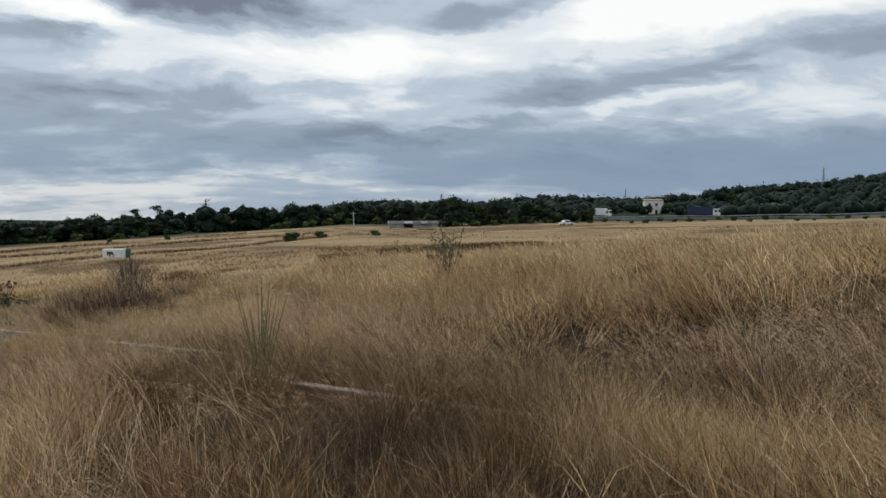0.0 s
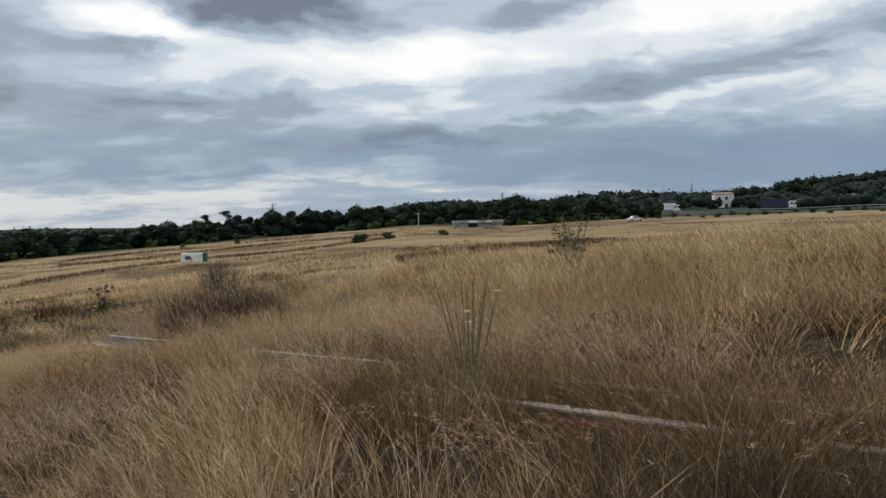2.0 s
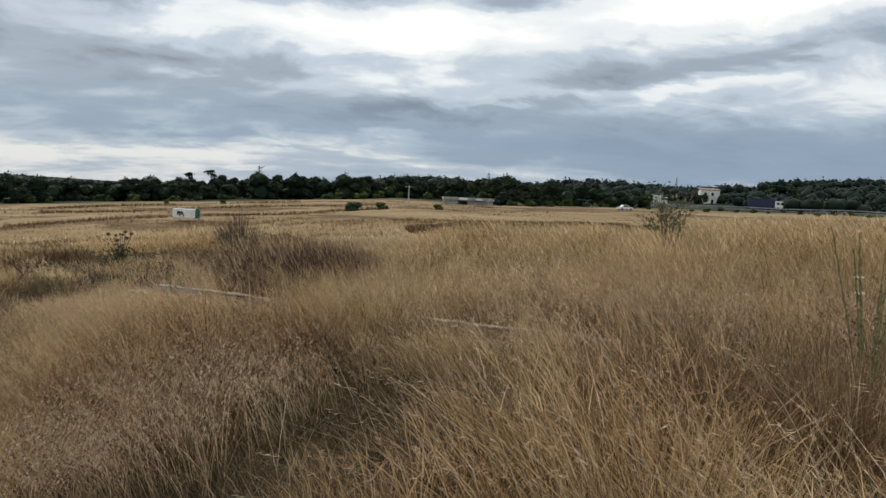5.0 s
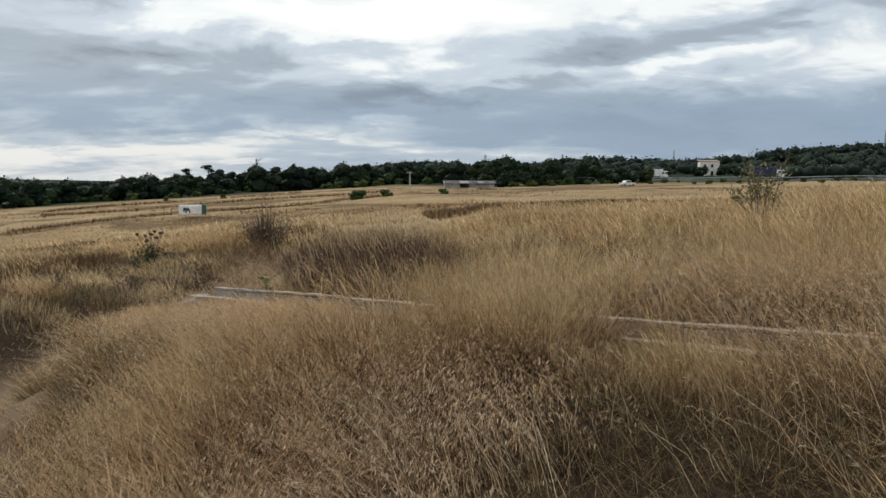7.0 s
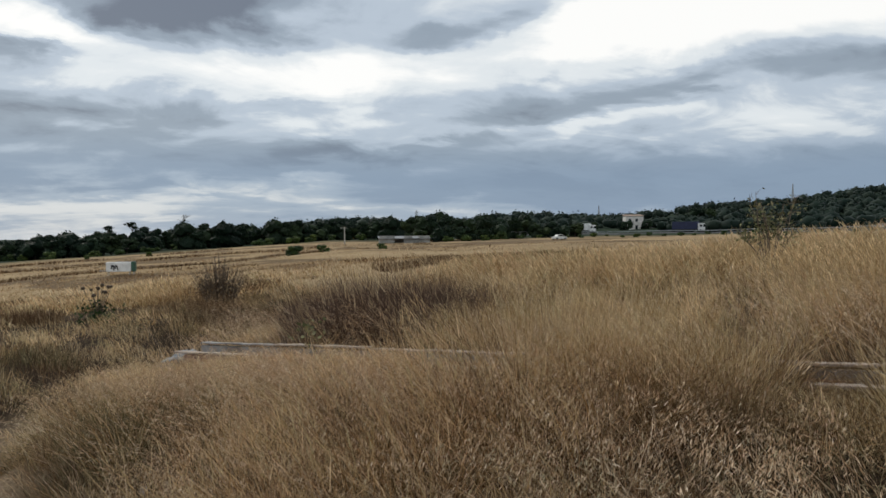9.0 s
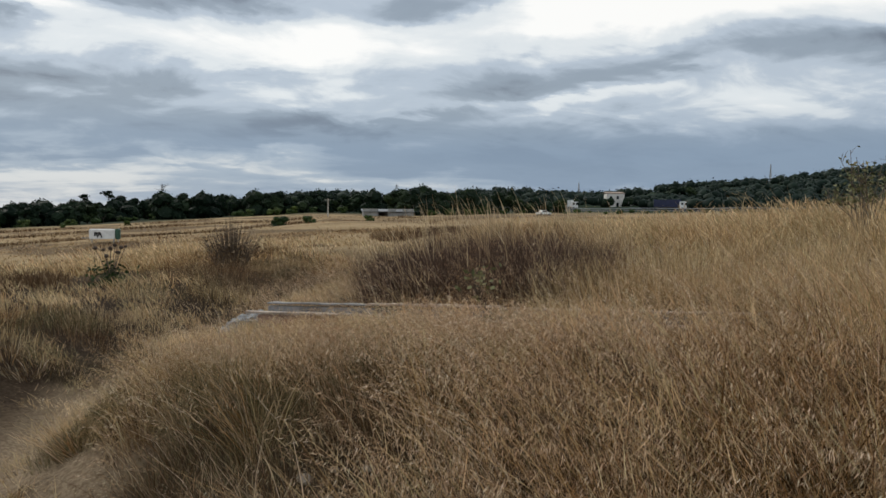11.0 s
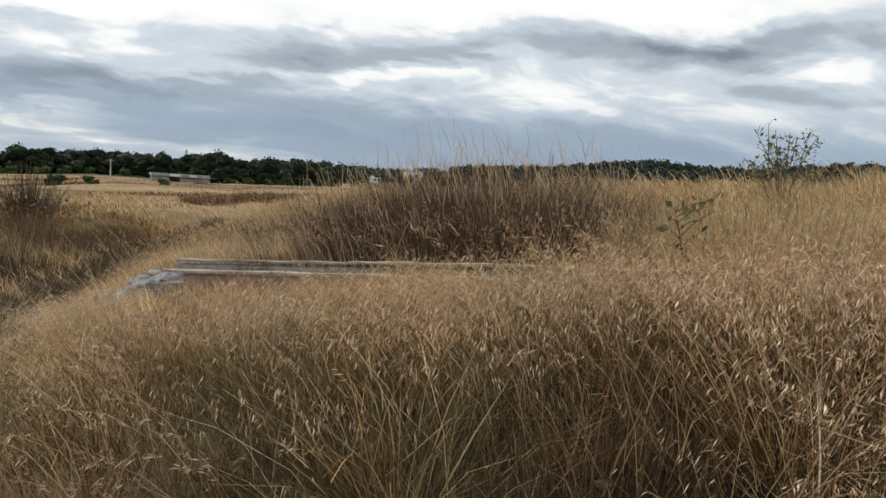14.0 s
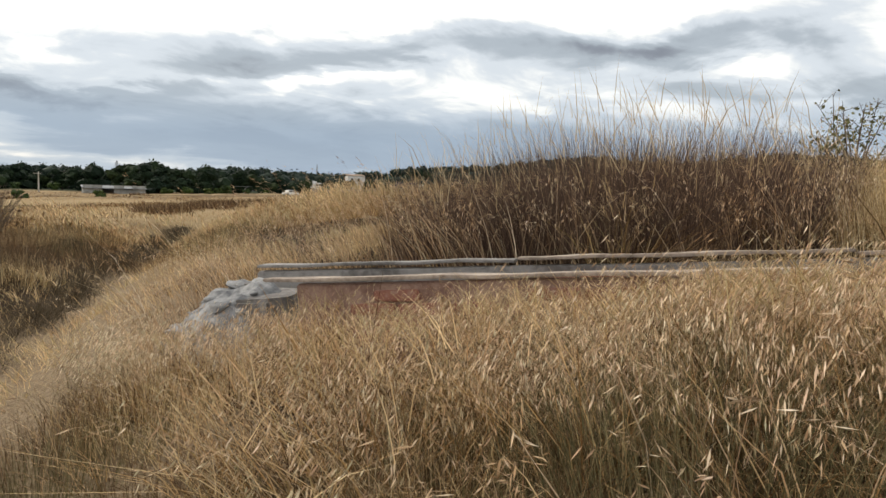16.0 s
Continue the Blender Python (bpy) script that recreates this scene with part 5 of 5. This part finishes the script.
def plant_trees():
    rng = random.Random(21)
    kinds = [tree("broadleaf_tree", 8.0, 9.0, 13, 31, TREE_LEAF, "dark green broadleaf tree at the meadow's edge", 0.34, 0.02),
             tree("broadleaf_tree", 7.0, 10.5, 15, 32, TREE_LEAF, "wide dark green tree at the meadow's edge", 0.34, 0.0),
             tree("broadleaf_tree", 9.5, 8.0, 13, 33, TREE_LEAF, "tall dark green tree at the meadow's edge", 0.34, 0.06)]
    shrubs = [tree("hedge_bush", 3.4, 6.0, 9, 34, BUSH_LEAF, "rounded green bush at the meadow's edge", 0.24, 0.0, 50),
              tree("hedge_bush", 2.8, 4.6, 8, 35, BUSH_LEAF, "low light green bush at the meadow's edge", 0.22, 0.0, 50)]
    pine, dead = umbrella_pine(11.0, 36), dead_tree(11.5, 37)
    used = set()

    def place(model, x, y, size=1.0, group=""):
        m = pose(x, y, down(x, y) - 0.1, 0, 0, rng.uniform(0, 360)) @ Matrix.Scale(size, 4)
        if model not in used:
            used.add(model)
            model.matrix_basis = m
            ob = model
        else:
            ob = copy_thing(model, m)
        if group:
            tagged(ob, group=group)

    def ring(turn, far):
        return -2.5 + far * math.sin(radians(turn)), 2.2 + far * math.cos(radians(turn))

    # the belt of trees along the far side of the meadow
    turn = -31.0
    while turn < 16:
        far = 285 + 25 * math.sin(turn * 0.5) - (18 if turn < -18 else 0) - max(0, turn + 4) * 3.4
        big = 0.98 + 0.42 * noise.noise(Vector((turn * 0.55, 3, 0))) + rng.uniform(-0.1, 0.15)
        place(rng.choice(kinds), *ring(turn, far), big, "trees along the meadow")
        if rng.random() < 0.75:
            place(rng.choice(kinds), *ring(turn + 0.5, far + 26), big * 1.05, "trees along the meadow")
        if rng.random() < 0.85:
            place(rng.choice(shrubs), *ring(turn + rng.uniform(-0.5, 0.5), far - 14), rng.uniform(0.6, 1.15), "bushes along the meadow")
        turn += rng.uniform(0.75, 1.3)
    place(kinds[2], -39.5, 264.6, 1.2), place(kinds[1], -44.5, 262.0, 1.25), place(kinds[1], -34.0, 263.0, 1.2)
    place(pine, -78.5, 291.9, 0.95), place(pine, -70.5, 294.4, 1.08), place(kinds[2], -65.1, 295.6, 1.3)
    place(dead, -48.5, 268.3, 1.08)
    place(kinds[1], -110, 200, 0.8), place(kinds[0], -104, 212, 0.75)
    # darker groups near the road
    for x, y, size in ((30.6, 204.5, 0.72), (36.5, 206, 0.66), (25.0, 207, 0.55), (68, 231, 0.7), (73.5, 230, 0.78), (79.5, 229, 0.7), (190.0, 340, 1.35), (194.5, 337, 1.3),
                       (151, 342, 0.75), (163, 344, 0.7), (137, 352, 0.65), (171.0, 262, 0.6)):
        place(kinds[rng.randrange(2)], x, y, size, "trees near the road")
    for k in range(26):
        x, y = ring(17 + k * 1.05, 228 + 12 * math.sin(k * 1.7))
        place(rng.choice(shrubs), x, y, rng.uniform(0.3, 0.62), "bushes before the road")
    for x, y, size in ((-9.0, 111.8, 0.62), (-4.7, 117.2, 0.5), (3.6, 112, 0.38), (-44, 190, 0.5), (-60, 196, 0.45)):
        place(shrubs[0], x, y, size, "single bushes in the meadow")


plant_trees()


def far_woods():
    """Scrub and woodland on the slopes behind, one mesh."""
    n = 8200
    turn, far = ARENA.uniform(-40, 75, n), 250 + 900 * ARENA.uniform(0, 1, n) ** 1.5
    keep = (far > 300 - np.clip(turn, 0, 60) * 0.2) & (speckle(turn * 10, far, 60, 51) + 0.25 * step(30, 45, turn) > 0.36)
    keep &= ~((np.abs(turn - 24.4) < 2.2) & (far < 400)) & ~((turn < -6) & (far < 420))
    turn, far = turn[keep], far[keep]
    x, y = -2.5 + far * np.sin(np.radians(turn)), 2.2 + far * np.cos(np.radians(turn))
    z, n = lie(x, y), len(x)
    r = ARENA.uniform(1.3, 3.9, n) * (1 + far / 1600)
    bm = bmesh.new()
    bmesh.ops.create_icosphere(bm, subdivisions=1, radius=1.0)
    ball_v = np.array([v.co[:] for v in bm.verts])
    ball_f = np.array([[v.index for v in f.verts] for f in bm.faces])
    bm.free()
    lump = ball_v[None] * (r[:, None] * ARENA.uniform(0.55, 1.1, (n, len(ball_v))))[:, :, None] * np.array((1, 1, 0.8))
    lump += np.stack((x, y, z + r * 0.55), 1)[:, None, :]
    loops = (np.arange(n)[:, None, None] * len(ball_v) + ball_f[None]).ravel()
    per = 9
    i = np.repeat(np.arange(n), per)
    d = ARENA.normal(size=(n * per, 3))
    d /= np.linalg.norm(d, axis=1)[:, None]
    c = np.stack((x[i], y[i], z[i] + r[i] * 0.6), 1) + d * (r[i] * ARENA.uniform(0.75, 1.15, n * per))[:, None] * np.array((1, 1, 0.85))
    a = ARENA.normal(size=(n * per, 3))
    a /= np.linalg.norm(a, axis=1)[:, None]
    b = np.cross(a, d)
    b /= np.linalg.norm(b, axis=1)[:, None] + 1e-9
    w = (r[i] * ARENA.uniform(0.12, 0.3, n * per))[:, None]
    spray = np.stack((c - a * w, c + b * w * 0.8, c + a * w, c - b * w * 0.8), 1).reshape(-1, 3)
    solid = lump.reshape(-1, 3)
    loops = np.concatenate((loops, len(solid) + np.arange(4 * n * per)))
    size = np.concatenate((np.full(n * len(ball_f), 3), np.full(n * per, 4)))
    ob = sheet("far_woods", np.concatenate((solid, spray)), loops, size, WOODS_LEAF, "dark green scrub and woodland on distant slopes")
    tagged(ob, category="woods")


far_woods()

# ---- buildings, road and vehicles far off ----


def wall_with_holes(length, height, thick, holes):
    """A wall along x with rectangular openings through it: (x0, x1, z0, z1)."""
    bm = bmesh.new()
    xs = sorted({0, length, *[h[0] for h in holes], *[h[1] for h in holes]})
    zs = sorted({0, height, *[h[2] for h in holes], *[h[3] for h in holes]})
    for x0, x1 in zip(xs, xs[1:]):
        for z0, z1 in zip(zs, zs[1:]):
            cx, cz = (x0 + x1) / 2, (z0 + z1) / 2
            if not any(h[0] < cx < h[1] and h[2] < cz < h[3] for h in holes):
                box(x0, x1, 0, thick, z0, z1, bm=bm)
    bmesh.ops.remove_doubles(bm, verts=bm.verts, dist=0.001)
    return bm


def house(x, y, turn):
    h = tagged(empty("house", pose(x, y, down(x, y) - 0.3, 0, 0, turn)), "white two-storey farmhouse with small dark windows", "house")
    L, D, H = 9.0, 11.0, 7.2
    holes = [(1.6, 2.8, 4.4, 6.0), (5.0, 6.2, 4.4, 6.0), (1.6, 2.8, 1.2, 2.6), (5.0, 6.2, 0.4, 2.6)]
    part("wall", wall_with_holes(L, H, 0.4, holes), WALL_WHITE, h)
    for x0, x1, z0, z1 in holes:
        w = part("window", box(x0, x1, 0.22, 0.30, z0, z1), GLASS, h, "dark window")
        part("sill", box(x0 - 0.1, x1 + 0.1, -0.08, 0.2, z0 - 0.1, z0 - 0.01), WALL_WHITE, w)
    part("wall", box(0, 0.4, 0.41, D, 0, H), WALL_WHITE, h)
    part("wall", box(L - 0.4, L, 0.41, D, 0, H), WALL_WHITE, h)
    part("wall", box(0.41, L - 0.41, D - 0.4, D, 0, H), WALL_WHITE, h)
    roof = box(-0.3, L + 0.3, -0.3, D + 0.3, H + 0.005, H + 0.3)
    for v in roof.verts:
        if v.co.y > 5:
            v.co.z += 0.9
    part("roof", roof, ROOF_TILE, h, "low clay roof")
    part("annex", box(L + 0.01, L + 9, 2, 8, 0, 4.0, 0.05), WALL_WHITE, h, "lower white side building")
    part("annex_roof", box(L + 0.02, L + 9.3, 1.7, 8.3, 4.01, 4.3), ROOF_TILE, h, "low clay roof")


def shed(x, y, length, turn, tall=2.6, deep=7.0):
    h = tagged(empty("shed", pose(x, y, down(x, y) - 0.2, 0, 0, turn)), "long low farm shed with a grey sheet roof", "shed")
    part("wall", wall_with_holes(length, tall, 0.25, [(length * 0.3, length * 0.3 + 2.4, 0.05, 2.1), (length * 0.65, length * 0.65 + 1.6, 1.0, 1.9)]), SHED_WALL, h)
    part("wall", box(0, 0.25, 0.26, deep, 0, tall), SHED_WALL, h)
    part("wall", box(length - 0.25, length, 0.26, deep, 0, tall), SHED_WALL, h)
    part("wall", box(0.26, length - 0.26, deep - 0.25, deep, 0, tall), SHED_WALL, h)
    roof = box(-0.3, length + 0.3, -0.5, deep + 0.3, tall + 0.005, tall + 0.12)
    for v in roof.verts:
        if v.co.y > 2:
            v.co.z += 0.6
    part("roof", roof, SHEET, h, "pale grey sheet roof")


def wheel(parent, x, y, r, wide):
    tyre_bm = bmesh.new()
    bmesh.ops.create_cone(tyre_bm, segments=16, radius1=r, radius2=r, depth=wide, cap_ends=True)
    bmesh.ops.rotate(tyre_bm, verts=tyre_bm.verts, matrix=Matrix.Rotation(math.pi / 2, 3, "X"))
    bmesh.ops.translate(tyre_bm, verts=tyre_bm.verts, vec=(x, y, r))
    w = part("wheel", tyre_bm, TYRE, parent, "black rubber tyre")
    hub = bmesh.new()
    bmesh.ops.create_cone(hub, segments=12, radius1=r * 0.55, radius2=r * 0.5, depth=wide + 0.03, cap_ends=True)
    bmesh.ops.rotate(hub, verts=hub.verts, matrix=Matrix.Rotation(math.pi / 2, 3, "X"))
    bmesh.ops.translate(hub, verts=hub.verts, vec=(x, y, r))
    part("rim", hub, STEEL, w)


def car(x, y, z, turn, label):
    c = tagged(empty("car", pose(x, y, z, 0, 0, turn)), label, "car")
    part("body", box(-2.1, 2.1, -0.86, 0.86, 0.28, 0.85, 0.12), WHITE_PAINT, c)
    cabin = box(-1.25, 0.95, -0.74, 0.74, 0.84, 1.42, 0.1)
    for v in cabin.verts:
        if v.co.z > 1.2:
            v.co.x *= 0.72
    part("cabin", cabin, WHITE_PAINT, c)
    for side in (-0.76, 0.76):
        part("side_window", box(-0.85, 0.6, side - 0.012, side + 0.012, 0.95, 1.3), GLASS, c, "dark glass")
    for wx in (-1.3, 1.3):
        for wy in (-0.8, 0.8):
            wheel(c, wx, wy, 0.31, 0.2)


def lorry(x, y, z, turn, load, label, length=9.5):
    c = tagged(empty("lorry", pose(x, y, z, 0, 0, turn)), label, "lorry")
    part("cab", box(-length / 2 - 2.2, -length / 2 - 0.2, -1.2, 1.2, 0.7, 3.2, 0.18), WHITE_PAINT, c, "white cab")
    part("windscreen", box(-length / 2 - 2.23, -length / 2 - 2.15, -1.0, 1.0, 1.9, 2.8), GLASS, c, "dark glass")
    for side in (-1.205, 1.205):
        part("side_window", box(-length / 2 - 1.8, -length / 2 - 0.9, side - 0.015, side + 0.015, 1.95, 2.7), GLASS, c, "dark glass")
    part("load_box", box(-length / 2, length / 2, -1.25, 1.25, 1.1, 3.9, 0.06), load, c)
    part("chassis", box(-length / 2 - 2.0, length / 2, -0.9, 0.9, 0.6, 1.08), TYRE, c)
    for wx in (-length / 2 - 1.3, length / 2 - 3.0, length / 2 - 1.6):
        for wy in (-1.1, 1.1):
            wheel(c, wx, wy, 0.5, 0.3)


def bus(x, y, z, turn):
    c = tagged(empty("bus", pose(x, y, z, 0, 0, turn)), "white and blue coach with a dark window band", "bus")
    part("body", box(-5.5, 5.5, -1.25, 1.25, 0.4, 1.5, 0.1), BLUE_PAINT, c, "blue lower body")
    part("window_band", box(-5.48, 5.48, -1.22, 1.22, 1.51, 2.45), GLASS, c, "dark window band")
    part("roof", box(-5.5, 5.5, -1.25, 1.25, 2.46, 3.1, 0.12), WHITE_PAINT, c, "white roof")
    for wx in (-3.6, 3.2):
        for wy in (-1.15, 1.15):
            wheel(c, wx, wy, 0.48, 0.28)


ROAD = [(260.0, 60.0), (205.0, 140.0), (160.0, 225.0), (104.0, 292.0), (60.0, 330.0)]


def road_at(t):
    i = min(int(t), len(ROAD) - 2)
    a, b = Vector(ROAD[i]), Vector(ROAD[i + 1])
    p = a.lerp(b, t - i)
    return p, (b - a).normalized()


def build_road():
    wide = 5.0
    verts, faces = [], []
    count = 160
    for k in range(count + 1):
        p, d = road_at(k / count * (len(ROAD) - 1))
        s = Vector((d.y, -d.x))
        z = max(down(*p), down(*(p + s * 6)), down(*(p - s * 6))) + 0.35
        for off, dz in ((-wide - 1.5, -1.4), (-wide, 0), (wide, 0), (wide + 1.5, -1.4)):
            q = p + s * off
            verts.append((q.x, q.y, z + dz))
        if k:
            b = len(verts) - 8
            faces += [(b + j, b + j + 1, b + j + 5, b + j + 4) for j in range(3)]
    tagged(new("road", mesh_of("road", verts, faces, ASPHALT)), "raised grey asphalt main road beyond the meadow", "road", kind="structure")
    rail = tagged(empty("guard_rail", pose(0, 0, 0)), "long galvanised steel guard rail beside the main road", "guard rail")
    pts = []
    for k in range(count + 1):
        p, d = road_at(k / count * (len(ROAD) - 1))
        s = Vector((d.y, -d.x))
        side = -1 if (p - s * wide).length < (p + s * wide).length else 1
        q = p + s * side * (wide - 0.3)
        pts.append((q.x, q.y, verts[k * 4 + 1][2]))
    bm = bmesh.new()
    last = None
    for x, y, z in pts:
        cur = [bm.verts.new((x, y, z + h)) for h in (0.45, 0.75)] + [bm.verts.new((x + 0.08, y + 0.05, z + 0.75)), bm.verts.new((x + 0.08, y + 0.05, z + 0.45))]
        if last:
            for j in range(4):
                bm.faces.new((last[j], last[(j + 1) % 4], cur[(j + 1) % 4], cur[j]))
        last = cur
    part("beam", bm, STEEL, rail)
    for x, y, z in pts[::2]:
        part("post", box(x - 0.05, x + 0.05, y - 0.05, y + 0.05, z - 0.1, z + 0.7), STEEL, rail)
    return verts


def on_road(t, side=0.0):
    p, d = road_at(t)
    s = Vector((d.y, -d.x))
    z = max(down(*p), down(*(p + s * 6)), down(*(p - s * 6))) + 0.36
    q = p + s * side
    return q.x, q.y, z, math.degrees(math.atan2(d.y, d.x))


def utility_pole(x, y, tall):
    p = tagged(empty("utility_pole", pose(x, y, down(x, y))), "slim pale utility pole at the meadow's far edge", "pole")
    part("shaft", rod([(0, 0, -0.2), (0, 0, tall)], (0.17, 0.11), 10), POLE_WOOD, p)
    part("crossarm", box(-0.9, 0.5, -0.06, 0.06, tall - 0.4, tall - 0.28), POLE_WOOD, p)


def pylon(x, y, tall, spread):
    p = tagged(empty("pylon", pose(x, y, down(x, y), 0, 0, 20)), "distant steel lattice mast on the skyline", "pylon")
    corners = [(-1, -1), (1, -1), (1, 1), (-1, 1)]
    for cx, cy in corners:
        part("leg", rod([(cx * spread, cy * spread, 0), (cx * spread * 0.12, cy * spread * 0.12, tall)], (0.22, 0.14), 5), STEEL, p)
    for k in range(6):
        z0, z1 = tall * k / 6, tall * (k + 1) / 6
        w0, w1 = spread * (1 - 0.88 * k / 6), spread * (1 - 0.88 * (k + 1) / 6)
        bm = bmesh.new()
        for j in range(4):
            a, b = corners[j], corners[(j + 1) % 4]
            rod([(a[0] * w0, a[1] * w0, z0), (b[0] * w1, b[1] * w1, z1)], (0.1, 0.1), 4, bm)
            rod([(a[0] * w1, a[1] * w1, z1), (b[0] * w1, b[1] * w1, z1)], (0.1, 0.1), 4, bm)
        part("bracing", bm, STEEL, p)
    for z in (0.72, 0.86):
        part("arm", rod([(-spread * 1.2, 0, tall * z), (0, 0, tall * z + 0.8), (spread * 1.2, 0, tall * z)], (0.1, 0.2, 0.1), 5), STEEL, p)


def field_wagon(x, y, turn):
    """The white box on thin legs that stands out in the meadow."""
    w = tagged(empty("field_wagon", pose(x, y, down(x, y), 0, 0, turn) @ Matrix.Scale(0.82, 4)), "white box wagon on thin legs with black scrawl and green end", "wagon")
    body = part("body", box(-1.5, 1.05, -0.75, 0.75, 0.45, 1.5, 0.05), WHITE_PAINT, w)
    for x0, x1, z0, z1, lean in ((-0.98, -0.82, 0.75, 1.25, 12), (-0.78, -0.64, 0.6, 1.2, -8), (-0.60, -0.44, 0.8, 1.25, 10), (-0.40, -0.26, 0.6, 1.15, -14), (-1.0, -0.4, 1.0, 1.14, 6)):
        bm = box(x0, x1, -0.764, -0.752, z0, z1)
        bmesh.ops.rotate(bm, verts=bm.verts, cent=((x0 + x1) / 2, 0, (z0 + z1) / 2), matrix=Matrix.Rotation(radians(lean), 3, "Y"))
        part("painted_mark", bm, BLACK_PAINT, body, "black painted scrawl")
    part("end_tank", box(1.06, 1.55, -0.7, 0.7, 0.4, 1.55, 0.08), GREEN_PAINT, w, "dark green end")
    part("drawbar", box(-2.3, -1.49, -0.05, 0.05, 0.5, 0.58), STEEL, w)
    for lx in (-1.3, 0.9, 1.35):
        for ly in (-0.65, 0.65):
            part("leg", rod([(lx, ly, -0.1), (lx, ly, 0.5)], (0.035, 0.035), 6), STEEL, w)


field_wagon(-24.2, 78.7, 8)
utility_pole(1.9, 179.0, 4.4)
house(155.5, 352.0, -18)
shed(196.0, 322.0, 12.0, -30, 2.6)
shed(11.5, 191.5, 13.0, -3, 1.3, 4.0)
shed(52.0, 236.0, 12.0, -8, 2.4)
build_road()
car(59.6, 189.9, down(59.6, 189.9), 15, "white car parked at the meadow's edge")
rx, ry, rz, ra = on_road(2.45, -2.2)
lorry(rx, ry, rz, ra, BLUE_PAINT, "lorry with dark blue load and white cab on the road")
rx, ry, rz, ra = on_road(2.93, -2.2)
lorry(rx, ry, rz, ra, WHITE_PAINT, "small white lorry on the main road", 4.5)
rx, ry, rz, ra = on_road(1.75, 2.2)
car(rx, ry, rz, ra, "white car on the main road")
rx, ry, rz, ra = on_road(1.45, -2.2)
car(rx, ry, rz, ra, "white car on the main road")
pylon(98.4, 684.7, 15, 2.2)
pylon(308.0, 739.5, 17, 1.0)
pylon(414.0, 565.0, 17, 0.9)

# ---- bricks of the trough ----
build_bricks()
